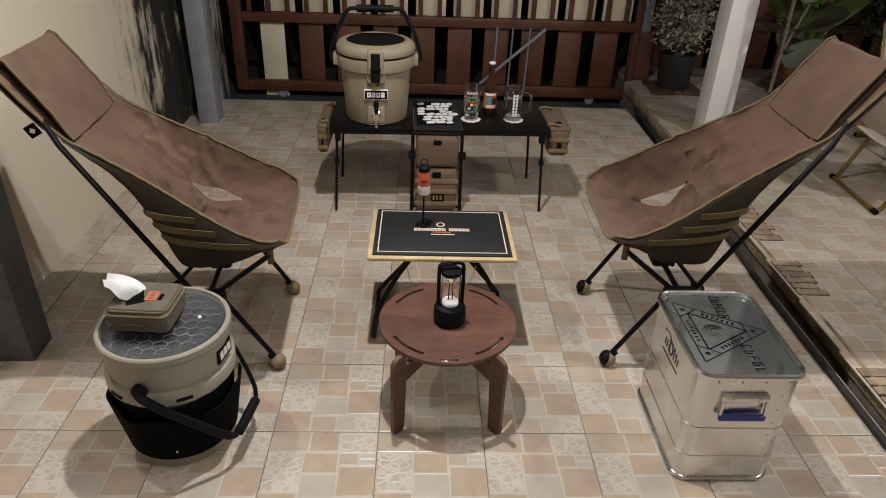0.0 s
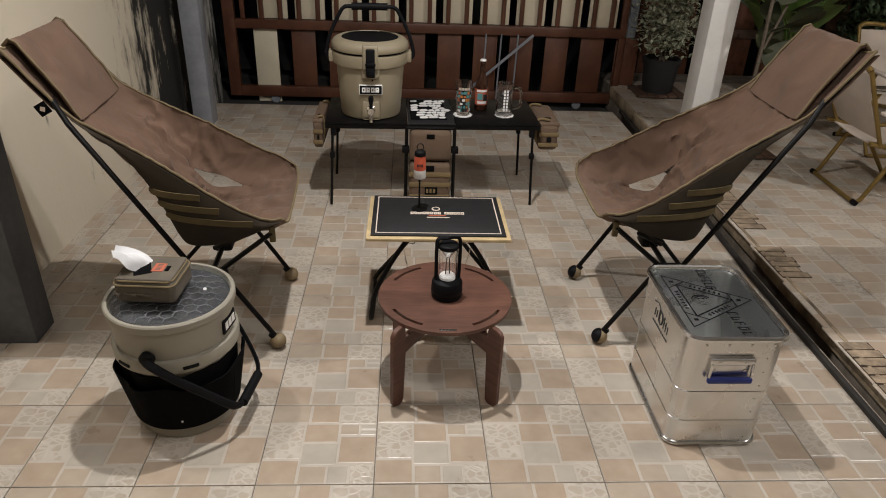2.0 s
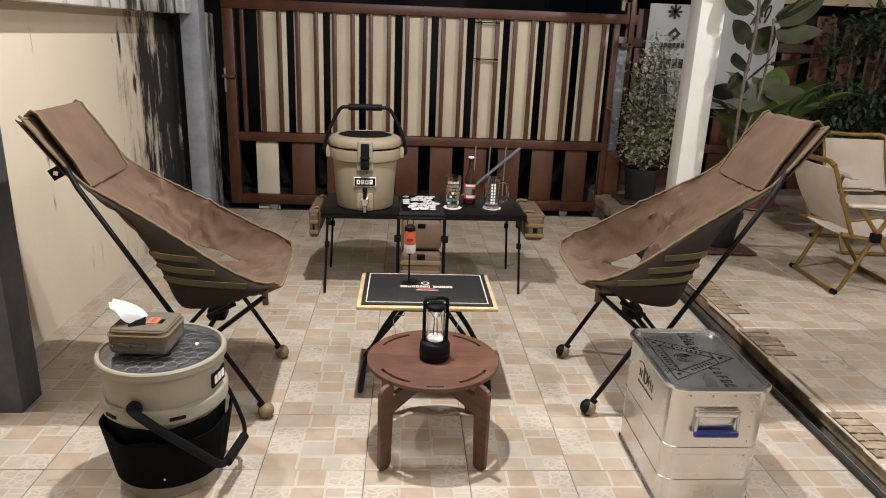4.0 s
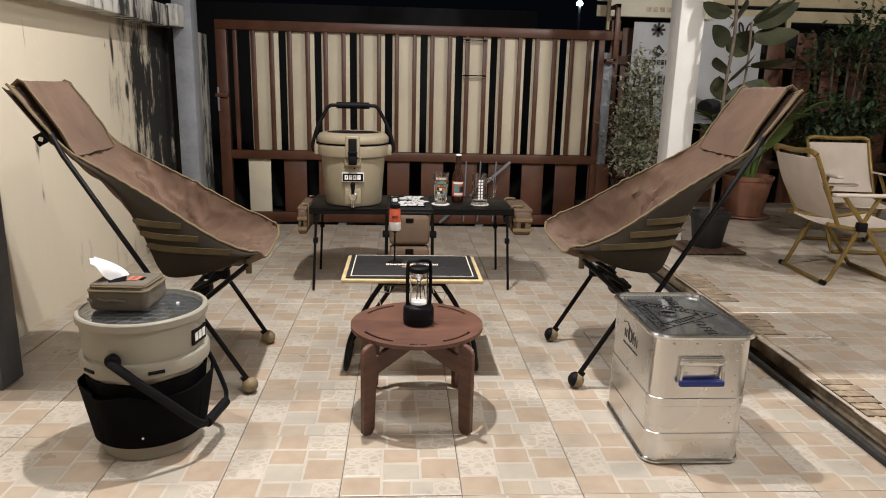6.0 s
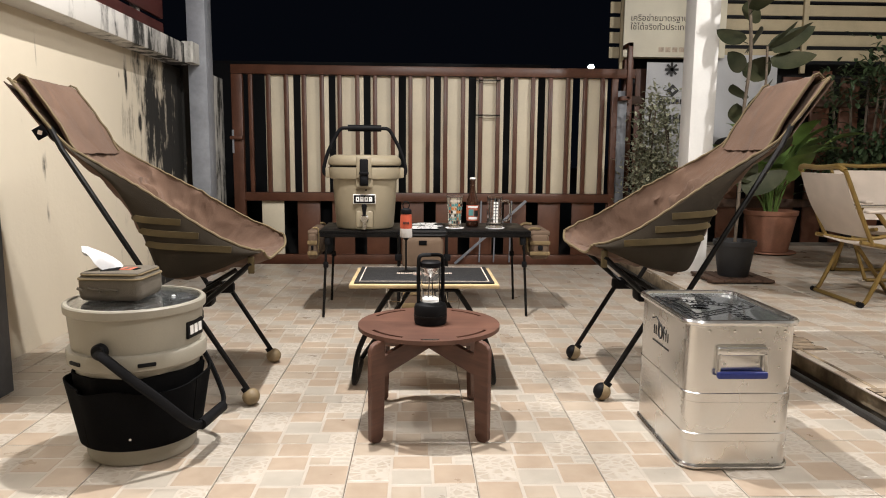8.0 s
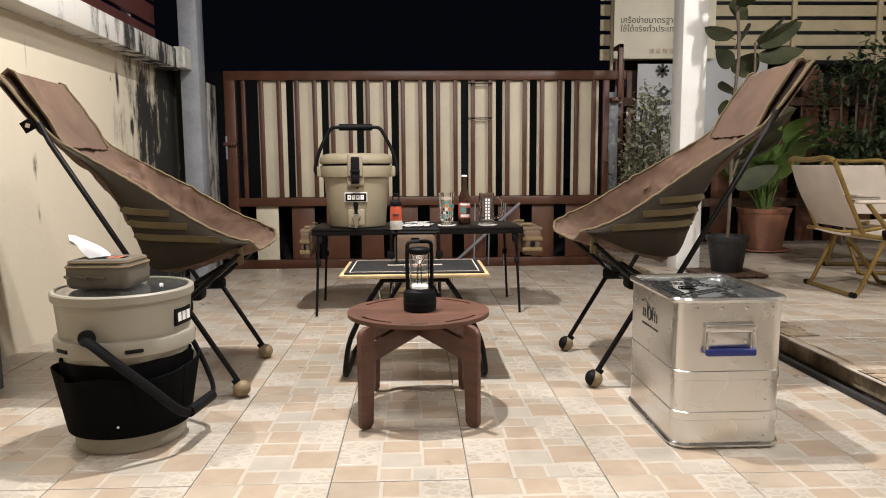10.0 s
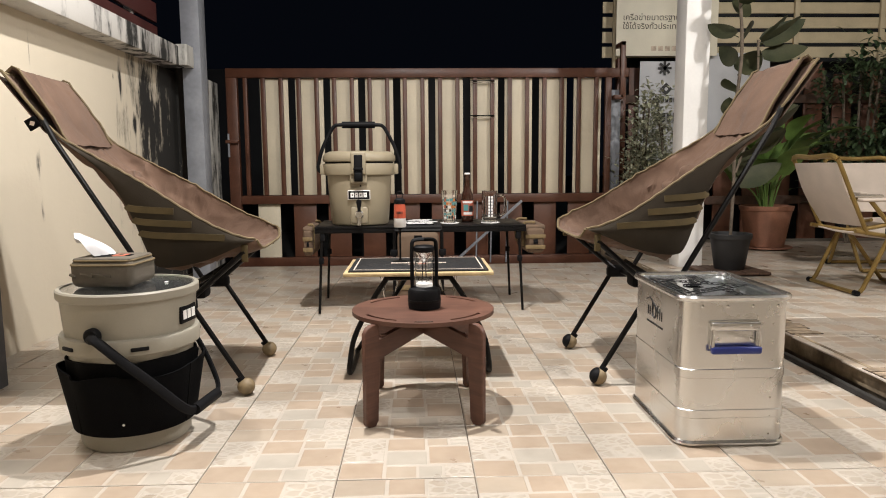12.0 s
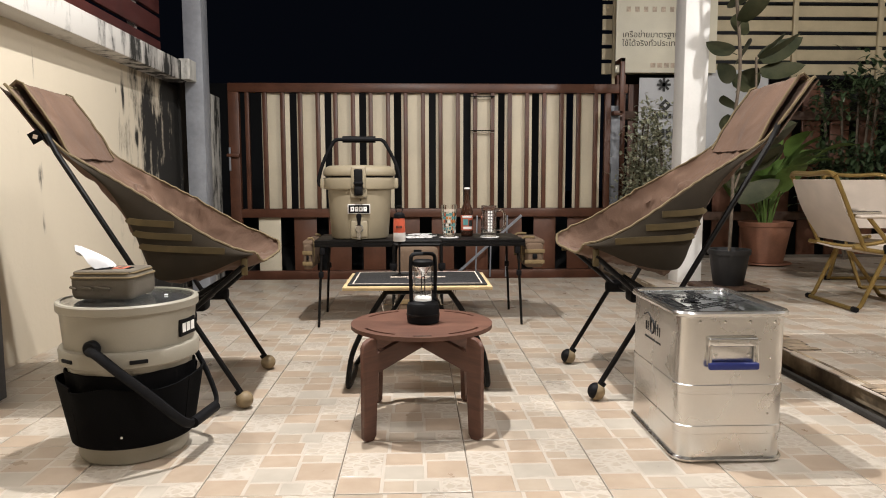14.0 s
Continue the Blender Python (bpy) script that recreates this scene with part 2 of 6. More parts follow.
FABRIC = material("mauve_brown_canvas", (0.136, 0.083, 0.057), 0.92, var=0.15, scale=7, bump=0.25, fine=420, sheen=0.1, spec=0.2, crease=0.75)
TRIM = material("khaki_binding", (0.17, 0.13, 0.075), 0.9, var=0.15, scale=20, bump=0.25, fine=300, spec=0.2)
GUSSET = material("dark_olive_mesh", (0.036, 0.028, 0.019), 0.92, var=0.2, scale=10, bump=0.3, fine=500, spec=0.2)
STRAP = material("olive_webbing", (0.105, 0.078, 0.036), 0.85, var=0.15, scale=20, bump=0.3, fine=500, spec=0.25)
BLACK_ALU = material("black_anodised_tube", (0.006, 0.0055, 0.0055), 0.4, metal=0.0, var=0.2, scale=15, bump=0.03, spec=0.16)
BLACK_PLASTIC = material("black_plastic", (0.006, 0.006, 0.007), 0.6, var=0.2, scale=12, bump=0.06, spec=0.12)
BLACK_CANVAS = material("black_canvas", (0.0035, 0.0035, 0.004), 0.95, var=0.25, scale=9, bump=0.3, fine=380, spec=0.08)
BALL_WOOD = material("light_brown_foot_ball", (0.22, 0.16, 0.085), 0.55, var=0.2, scale=25, bump=0.1)
TABLE_WOOD = grained("reddish_stained_plywood", (0.062, 0.026, 0.017), (0.128, 0.058, 0.038))
PALE_WOOD = material("pale_bamboo", (0.58, 0.44, 0.24), 0.45, var=0.15, scale=25, bump=0.1)
RUBBER = material("black_bar_mat_rubber", (0.009, 0.009, 0.010), 0.6, var=0.2, scale=40, bump=0.4, fine=600)
PRINT = material("pale_print", (0.66, 0.56, 0.47), 0.7, var=0.05, bump=0)
BLACK_PRINT = material("black_print", (0.02, 0.02, 0.02), 0.6, var=0.05, bump=0)
ALU = material("brushed_aluminium", (0.74, 0.735, 0.72), 0.27, metal=1.0, var=0.05, scale=5, bump=0.03, fine=220)
ALU_RIM = material("smooth_aluminium", (0.70, 0.70, 0.69), 0.25, metal=1.0, var=0.04, scale=9, bump=0.02)
BOX_LID = glass("clear_box_lid", (0.80, 0.83, 0.86), 0.03)
LID_INK = material("matt_black_ink", (0.006, 0.006, 0.007), 0.9, var=0.05, bump=0, spec=0.08)
BLUE = material("blue_grip_plastic", (0.015, 0.03, 0.20), 0.4, var=0.1, bump=0.02)
TAN_PLASTIC = material("tan_rotomoulded_plastic", (0.285, 0.242, 0.165), 0.48, var=0.06, scale=10, bump=0.12, fine=260)
SAGE_PLASTIC = material("beige_grey_plastic", (0.265, 0.245, 0.198), 0.45, var=0.06, scale=10, bump=0.12, fine=260)
CLEAR_LID = glass("clear_lid", (0.92, 0.94, 0.96), 0.05)
# shade inside the bucket, as a colour
LID_SHADE = material("shaded_lid_well", (0.012, 0.012, 0.013), 0.5, var=0.3, scale=10, bump=0.05)
LID_RIB = material("clear_plastic_rib", (0.16, 0.16, 0.165), 0.18, var=0.15, scale=12, bump=0.02)
POUCH = material("grey_canvas_pouch", (0.128, 0.110, 0.086), 0.9, var=0.15, scale=14, bump=0.3, fine=420, spec=0.2)
TISSUE = material("white_tissue", (0.62, 0.62, 0.63), 0.9, var=0.03, bump=0.1)
RED_TAG = material("red_leather_tag", (0.45, 0.11, 0.06), 0.7, var=0.1, bump=0.05)
TAN_CANVAS = material("coyote_canvas", (0.140, 0.096, 0.066), 0.9, var=0.12, scale=12, bump=0.3, fine=420, spec=0.2)
TAN_STRAP = material("tan_webbing", (0.20, 0.145, 0.075), 0.85, var=0.1, scale=20, bump=0.3, fine=420, spec=0.2)
CLEAR_GLASS = glass("clear_glass")
AMBER_GLASS = material("dark_amber_glass", (0.035, 0.012, 0.006), 0.1, var=0.1, bump=0, coat=0.5)
CHROME = material("polished_steel", (0.75, 0.74, 0.72), 0.15, metal=1.0, var=0.05, bump=0)
WHITE = material("white_paint", (0.78, 0.77, 0.75), 0.6, var=0.04, bump=0.05)
RED_SHADE = material("orange_red_shade", (0.55, 0.10, 0.05), 0.4, var=0.1, bump=0.02)
TEAL = material("teal_print", (0.10, 0.30, 0.30), 0.5, var=0.15, bump=0)
ORANGE = material("orange_print", (0.60, 0.20, 0.05), 0.5, var=0.15, bump=0)
BRONZE = material("bronze_tube", (0.25, 0.165, 0.05), 0.35, metal=0.5, var=0.15, scale=12, bump=0.03)
OFFWHITE_CLOTH = material("offwhite_canvas", (0.50, 0.43, 0.365), 0.9, var=0.07, scale=9, bump=0.3, fine=350, spec=0.2)
TERRACOTTA = material("terracotta_pot", (0.28, 0.125, 0.075), 0.75, var=0.25, scale=9, bump=0.25)
POT_BLACK = material("black_pot_plastic", (0.018, 0.018, 0.019), 0.6, var=0.3, scale=10, bump=0.1)
SOIL = material("dry_soil", (0.055, 0.035, 0.022), 0.95, var=0.5, scale=40, bump=1.0, fine=90)
BARK = material("grey_bark", (0.14, 0.11, 0.08), 0.9, var=0.3, scale=30, bump=0.5)
LEAF_DARK = material("dark_rubber_leaf", (0.034, 0.046, 0.020), 0.5, spec=0.25, var=0.35, scale=9, bump=0.08, second=(0.05, 0.05, 0.025))
LEAF_GREEN = material("bright_green_leaf", (0.15, 0.25, 0.06), 0.45, var=0.3, scale=10, bump=0.1)
LEAF_VAR = material("variegated_leaf", (0.17, 0.20, 0.11), 0.55, var=0.2, scale=60, bump=0.05, second=(0.50, 0.50, 0.37))
LEAF_HEDGE = material("hedge_leaf", (0.05, 0.085, 0.035), 0.5, var=0.4, scale=14, bump=0.05)
DUCK_BOARD = material("dark_wood_board", (0.10, 0.055, 0.035), 0.7, var=0.3, scale=18, bump=0.3)
SIGN_CREAM = material("cream_sign_sheet", (0.72, 0.68, 0.55), 0.55, var=0.08, scale=4, bump=0.05)
BANNER_WHITE = material("grey_white_banner", (0.52, 0.53, 0.55), 0.6, var=0.08, scale=4, bump=0.1)
SIGN_INK = material("brown_sign_ink", (0.05, 0.04, 0.03), 0.7, var=0.1, bump=0)
SIGN_FADED = material("faded_orange_ink", (0.60, 0.49, 0.38), 0.7, var=0.3, scale=30, bump=0)
SLAT_CREAM = material("cream_fence_slat", (0.52, 0.44, 0.29), 0.6, var=0.12, scale=6, bump=0.15)
RUST = material("stained_kerb", (0.36, 0.26, 0.16), 0.8, var=0.55, scale=7, bump=0.3, fine=50, second=(0.42, 0.33, 0.22))
PIPE_BLACK = material("black_rubber_edge", (0.022, 0.019, 0.016), 0.65, var=0.4, scale=10, bump=0.2)
MORTAR_BROWN = material("broken_mortar", (0.38, 0.29, 0.20), 0.9, var=0.4, scale=18, bump=0.6, fine=60)
CEILING = material("grey_ceiling", (0.26, 0.25, 0.24), 0.8, var=0.04, bump=0.05)
HOUSE = material("cream_house_wall", (0.42, 0.37, 0.29), 0.8, var=0.06, bump=0.1)
ASPHALT = material("dark_road", (0.05, 0.048, 0.045), 0.9, var=0.3, scale=6, bump=0.4)
STREET_GLOW = glowing("street_light_glow", (0.75, 0.93, 1.0), 30)


# ---- mesh helpers ----
def finish(name, bm, mat, parent=None, label="", smooth=35.0, at=None):
    bmesh.ops.recalc_face_normals(bm, faces=bm.faces)
    me = bpy.data.meshes.new(name)
    bm.to_mesh(me)
    bm.free()
    if smooth:
        for p in me.polygons:
            p.use_smooth = True
        me.set_sharp_from_angle(angle=radians(smooth))
    me.materials.append(mat)
    ob = new(name, me)
    if parent is not None:
        ob.parent = parent
    if at is not None:
        ob.matrix_basis = at
    if label:
        ob["label"] = label
    return ob


part = finish


def thing(name, m, label, category, group="", kind=""):
    return tagged(placed(new(name), m), label, category, group, kind)


def placed(ob, m):
    ob.matrix_basis = m
    ob.empty_display_size = 0.05
    return ob


def box(x0, y0, z0, x1, y1, z1, bevel=0.0, seg=2, bm=None, m=None):
    bm = bm or bmesh.new()
    g = bmesh.ops.create_cube(bm, size=1.0)
    vs = g["verts"]
    bmesh.ops.scale(bm, vec=(x1 - x0, y1 - y0, z1 - z0), verts=vs)
    bmesh.ops.translate(bm, vec=((x0 + x1) / 2, (y0 + y1) / 2, (z0 + z1) / 2), verts=vs)
    if m is not None:
        bmesh.ops.transform(bm, matrix=m, verts=vs)
    if bevel:
        es = list({e for v in vs for e in v.link_edges})
        bmesh.ops.bevel(bm, geom=es, offset=bevel, segments=seg, profile=0.5, affect="EDGES")
    return bm


def lathe(profile, seg=40, bm=None, centre=(0, 0, 0), caps=True):
    """A turned form from (radius, height) pairs, bottom to top."""
    bm = bm or bmesh.new()
    rings = []
    for r, z in profile:
        rings.append([bm.verts.new((centre[0] + r * math.cos(2 * math.pi * i / seg), centre[1] + r * math.sin(2 * math.pi * i / seg), centre[2] + z)) for i in range(seg)])
    for a, b in zip(rings, rings[1:]):
        for i in range(seg):
            bm.faces.new((a[i], a[(i + 1) % seg], b[(i + 1) % seg], b[i]))
    if caps:
        bm.faces.new(rings[0])
        bm.faces.new(rings[-1])
    return bm


def spline(pts, steps=6):
    """Points of a smooth line through pts."""
    pts = [Vector(p) for p in pts]
    out = []
    for i in range(len(pts) - 1):
        p0, p1, p2, p3 = pts[max(i - 1, 0)], pts[i], pts[i + 1], pts[min(i + 2, len(pts) - 1)]
        for k in range(steps):
            t = k / steps
            out.append(0.5 * ((2 * p1) + (p2 - p0) * t + (2 * p0 - 5 * p1 + 4 * p2 - p3) * t * t + (3 * p1 - p0 - 3 * p2 + p3) * t ** 3))
    out.append(pts[-1])
    return out


def tube(pts, r, seg=8, bm=None, closed=False, flat=1.0):
    """A round bar along pts."""
    bm = bm or bmesh.new()
    pts = [Vector(p) for p in pts]
    rings, up, n = [], None, len(pts)
    for i, p in enumerate(pts):
        a = pts[(i - 1) % n] if closed else pts[max(i - 1, 0)]
        b = pts[(i + 1) % n] if closed else pts[min(i + 1, n - 1)]
        d = (b - a).normalized()
        if up is None:
            up = d.orthogonal().normalized()
        up = (up - d * up.dot(d)).normalized()
        side = d.cross(up)
        rings.append([bm.verts.new(p + r * (math.cos(2 * math.pi * k / seg) * up + flat * math.sin(2 * math.pi * k / seg) * side)) for k in range(seg)])
    pairs = list(zip(rings, rings[1:])) + ([(rings[-1], rings[0])] if closed else [])
    for a, b in pairs:
        for k in range(seg):
            bm.faces.new((a[k], a[(k + 1) % seg], b[(k + 1) % seg], b[k]))
    if not closed:
        bm.faces.new(rings[0])
        bm.faces.new(rings[-1])
    return bm


def ribbon(pts, width, thick, normal, bm=None):
    """A flat band along pts; normal is the side that its broad face looks to."""
    bm = bm or bmesh.new()
    pts = [Vector(p) for p in pts]
    normal = Vector(normal).normalized()
    rings = []
    for i, p in enumerate(pts):
        d = (pts[min(i + 1, len(pts) - 1)] - pts[max(i - 1, 0)]).normalized()
        side = d.cross(normal).normalized()
        nn = side.cross(d).normalized()
        rings.append([bm.verts.new(p + side * sx * width / 2 + nn * sz * thick / 2) for sx, sz in ((-1, -1), (1, -1), (1, 1), (-1, 1))])
    for a, b in zip(rings, rings[1:]):
        for k in range(4):
            bm.faces.new((a[k], a[(k + 1) % 4], b[(k + 1) % 4], b[k]))
    bm.faces.new(rings[0])
    bm.faces.new(rings[-1])
    return bm


def slab(outline, z0, z1, bevel=0.0, bm=None, m=None, seg=2):
    """A plate with that outline (x, y), from z0 to z1."""
    bm = bm or bmesh.new()
    lo = [bm.verts.new((x, y, z0)) for x, y in outline]
    hi = [bm.verts.new((x, y, z1)) for x, y in outline]
    n = len(outline)
    fs = [bm.faces.new(hi), bm.faces.new(lo[::-1])] + [bm.faces.new((lo[i], lo[(i + 1) % n], hi[(i + 1) % n], hi[i])) for i in range(n)]
    if bevel:
        es = list({e for f in fs[:2] for e in f.edges})
        bmesh.ops.bevel(bm, geom=es, offset=bevel, segments=seg, profile=0.5, affect="EDGES")
    if m is not None:
        bmesh.ops.transform(bm, matrix=m, verts=bm.verts)
    return bm


def rounded(x0, y0, x1, y1, r, seg=6):
    pts = []
    for cx, cy, a in ((x1 - r, y1 - r, 0), (x0 + r, y1 - r, 90), (x0 + r, y0 + r, 180), (x1 - r, y0 + r, 270)):
        for k in range(seg + 1):
            t = radians(a + 90 * k / seg)
            pts.append((cx + r * math.cos(t), cy + r * math.sin(t)))
    return pts


def quad_strip(rows, thick=0.0):
    """A sheet through a grid of points, with thickness."""
    bm = bmesh.new()
    g = [[bm.verts.new(p) for p in row] for row in rows]
    for a, b in zip(g, g[1:]):
        for i in range(len(a) - 1):
            bm.faces.new((a[i], a[i + 1], b[i + 1], b[i]))
    if thick:
        bmesh.ops.recalc_face_normals(bm, faces=bm.faces)
        bmesh.ops.solidify(bm, geom=list(bm.faces), thickness=thick)
    return bm


# ---- the large structure ----
def structure(name, bm, mat, label, category, smooth=35.0):
    return tagged(finish(name, bm, mat, None, "", smooth), label, category, "", "structure")


FLOOR_Y0, FLOOR_Y1 = -3.6, 3.02
structure("ground", box(-40, -40, -0.32, 40, 60, -0.125), ASPHALT, "dark asphalt road and ground beyond the gate", "ground")
FLOOR = structure("floor", box(-1.62, FLOOR_Y0, -0.12, 1.20, FLOOR_Y1, -0.006), GROUT, "beige patterned tile floor with dark joints", "floor")
PLATFORM_Z = 0.062
plat = slab([(1.185, FLOOR_Y0), (4.6, FLOOR_Y0), (4.6, 3.9), (1.295, 3.9), (1.295, 3.42)], -0.12, PLATFORM_Z - 0.006)
PLATFORM = structure("platform_floor", plat, GROUT, "raised tiled platform one low step above the floor", "floor")
# the kerb's stained face and the black rubber edge at its foot
kerb = slab([(1.172, FLOOR_Y0), (1.187, FLOOR_Y0), (1.297, 3.42), (1.282, 3.42)], -0.005, PLATFORM_Z + 0.002, 0.003)
structure("kerb", kerb, RUST, "stained brown kerb face along the platform", "kerb")
structure("kerb_edge", tube([(1.158, FLOOR_Y0, 0.006), (1.165, 0.8, 0.006), (1.25, 3.0, 0.006)], 0.013, 8), PIPE_BLACK, "black rubber strip at the kerb's foot", "trim")
# left garden wall with its coping and the slatted screen above
structure("wall_west", box(-1.80, FLOOR_Y0, -0.12, -1.615, 2.66, 1.27), WALL, "cream plaster wall with black mould streaks", "wall")
structure("wall_coping", box(-1.84, FLOOR_Y0, 1.27, -1.50, 2.50, 1.385, 0.006), CAP, "white concrete coping streaked with mould", "trim")
structure("coping_end", box(-1.515, 2.40, 1.275, -1.452, 2.525, 1.395, 0.004), PILLAR, "weathered white block at the coping's end", "trim")
screen = thing("slat_screen", pose(-1.66, 0, 1.385), "dark red horizontal slat screen above the wall", "fence", "", "structure")
for k in range(7):
    part("slat", box(-0.012, FLOOR_Y0, 0.012 + 0.135 * k, 0.012, 2.50, 0.012 + 0.135 * k + 0.112, 0.003), SLAT_DARK, screen)
for y in (-2.4, -1.2, 0.0, 1.1, 2.2):
    part("batten", box(-0.05, y - 0.02, 0.0, -0.0125, y + 0.02, 0.96), WHITE, screen)


# column_1 is in shadow: that shade is put into its steel colour
structure("column_1", box(-1.60, 0.30, -0.02, -1.418, 0.42, 2.66, 0.004), SHADED_STEEL, "grey painted steel column beside the wall, coloured darker for shade", "column")
structure("column_2", box(-1.525, 2.53, -0.02, -1.415, 2.66, 2.66, 0.004), GREY_STEEL, "grey painted steel column at the wall's end", "column")
structure("column_3", box(1.458, 2.33, 0.03, 1.605, 2.49, 2.66, 0.006), WHITE_POST, "white painted square post on the platform", "column")
structure("gate_pillar", box(-1.78, 3.18, -0.14, -1.58, 3.46, 1.30, 0.01), PILLAR, "white pillar blackened by mould beside the gate", "column")
structure("wall_north_west", box(-2.4, 2.66, -0.14, -1.60, 2.80, 1.30), WALL, "mould-black wall stub behind the column", "wall")
structure("ceiling", box(-2.2, -3.75, 2.66, 4.7, 2.62, 2.74), CEILING, "plain grey carport ceiling", "ceiling")
structure("wall_south", box(-2.2, -3.75, -0.1, 4.7, -3.6, 2.66), HOUSE, "plain cream house wall", "wall")
structure("wall_east", box(4.6, -3.6, -0.1, 4.75, 4.2, 2.66), HOUSE, "plain cream side wall", "wall")

# ---- the gate ----
GY = 3.47
gate = thing("gate", pose(0, GY, 0), "red-brown steel sliding gate with cream boards, closed", "gate")
part("top_rail", box(-1.52, -0.025, 1.337, 1.47, 0.025, 1.404, 0.004), BROWN_STEEL, gate)
part("middle_rail", box(-1.44, -0.025, 0.408, 1.33, 0.025, 0.472, 0.004), BROWN_STEEL, gate)
part("bottom_rail", box(-1.44, -0.025, -0.072, 1.33, 0.025, 0.002, 0.004), BROWN_STEEL, gate)
part("side_stile", box(-1.52, -0.026, -0.072, -1.44, 0.026, 1.336, 0.004), BROWN_STEEL, gate)
part("side_stile", box(1.30, -0.02, -0.072, 1.345, 0.02, 1.336, 0.004), BROWN_STEEL, gate)
bar_me = None
for k in range(21):
    x = -1.383 + 0.1307 * k
    if bar_me is None:
        first = part("bar", box(-0.015, -0.018, 0.473, 0.015, 0.012, 1.336, 0.003), BROWN_STEEL, gate, at=pose(x, 0, 0))
        bar_me = first.data
    else:
        ob = new("bar", bar_me)
        ob.parent, ob.matrix_basis = gate, pose(x, 0, 0)
for k in range(10):
    x = -1.182 + 0.2614 * k + random.uniform(-0.004, 0.004)
    part("cream_board", box(x - 0.104, 0.022, 0.474, x + 0.104, 0.036, 1.335, 0.002), CREAM_BOARD, gate, "cream painted board")
for k in range(11):
    x = -1.315 + 0.2614 * k
    if k == 0:
        part("cream_board", box(x - 0.01, 0.014, -0.19 + 0.07, x + 0.155, 0.03, 0.407, 0.002), CREAM_BOARD, gate, "cream painted board")
    else:
        part("lower_board", box(x - 0.005, 0.014, 0.003, x + 0.165, 0.03, 0.407, 0.002), BROWN_BOARD, gate, "red-brown painted board")
part("grey_panel", box(1.35, 0.03, 0.0, 1.43, 0.05, 1.25, 0.003), GREY_STEEL, gate)
for z in (1.31, 1.056):
    part("wire_hook", tube([(0.28, -0.03, z), (0.46, -0.03, z)], 0.004, 6), BLACK_ALU, gate)
    part("wire_hook", tube([(0.28, -0.03, z - 0.012), (0.46, -0.03, z - 0.012)], 0.003, 6), CHROME, gate)
for x in (-1.2, -0.62, 0.45, 1.05):
    part("wheel", lathe([(0.0, -0.012), (0.03, -0.012), (0.034, 0.0), (0.03, 0.012), (0.0, 0.012)], 20, caps=False), GREY_STEEL, gate, at=pose(x, 0, -0.092, 90, 0, 0))
part("latch", box(-1.53, -0.06, 0.86, -1.44, -0.027, 0.885, 0.003), BROWN_STEEL, gate)
part("latch_bolt", tube([(-1.51, -0.045, 0.76), (-1.51, -0.045, 0.93)], 0.008, 8), GREY_STEEL, gate)
for x in (0.32, 0.43, 0.55):
    part("brace_rod", tube([(x, -0.04, -0.05), (x + 0.01, -0.04, 0.42)], 0.006, 6), GREY_STEEL, gate)
part("brace_arm", box(-0.36, -0.005, -0.010, 0.36, 0.005, 0.010, 0.002), GREY_STEEL, gate, at=pose(0.40, -0.05, 0.18) @ pose(0, 0, 0, 0, -42, 0))
post = thing("gate_post", pose(1.46, 3.62, -0.125), "red-brown square steel gate post with a hooked keeper", "gate post")
part("upright", box(-0.035, -0.035, 0, 0.035, 0.035, 1.62, 0.004), BROWN_STEEL, post)
part("keeper", box(-0.10, -0.19, 1.30, -0.03, -0.036, 1.33, 0.003), BROWN_STEEL, post)
part("keeper", box(-0.055, -0.19, 1.31, -0.02, -0.15, 1.72, 0.003), BROWN_STEEL, post)
part("keeper", box(-0.055, -0.19, 1.69, -0.02, -0.036, 1.72, 0.003), BROWN_STEEL, post)
# added black sheet, no hedge: its colour stands for the unlit distance
structure("backdrop_dark_hedge", box(-6, 7.0, -0.13, 1.5, 7.2, 1.9), DARKNESS, "black sheet standing for the unlit darkness beyond the gate", "backdrop")


# ---- camp chairs ----
SEAT_MID = ((-0.272, 0.452), (-0.20, 0.430), (-0.09, 0.408), (-0.01, 0.402), (0.034, 0.412), (0.068, 0.460), (0.102, 0.535), (0.150, 0.62), (0.21, 0.69), (0.282, 0.768), (0.35, 0.862), (0.42, 0.972))
SEAT_EDGE = ((-0.262, 0.484), (-0.222, 0.497), (-0.15, 0.530), (-0.08, 0.572), (-0.01, 0.617), (0.05, 0.655), (0.10, 0.685), (0.15, 0.714), (0.21, 0.749), (0.285, 0.798), (0.35, 0.878), (0.43, 0.985))
SEAT_WIDE = (0.225, 0.258, 0.262, 0.255, 0.242, 0.230, 0.220, 0.212, 0.204, 0.198, 0.192, 0.186)
SEAT_LOW = ((-0.250, 0.478), (-0.21, 0.464), (-0.13, 0.430), (-0.05, 0.411), (0.012, 0.408), (0.040, 0.432), (0.064, 0.485), (0.098, 0.575), (0.140, 0.660), (0.245, 0.763))


def finer(values, steps):
    """A smooth row of values with steps times as many points."""
    return [tuple(p) for p in spline([tuple(v) + (0,) * (3 - len(v)) for v in values], steps)]


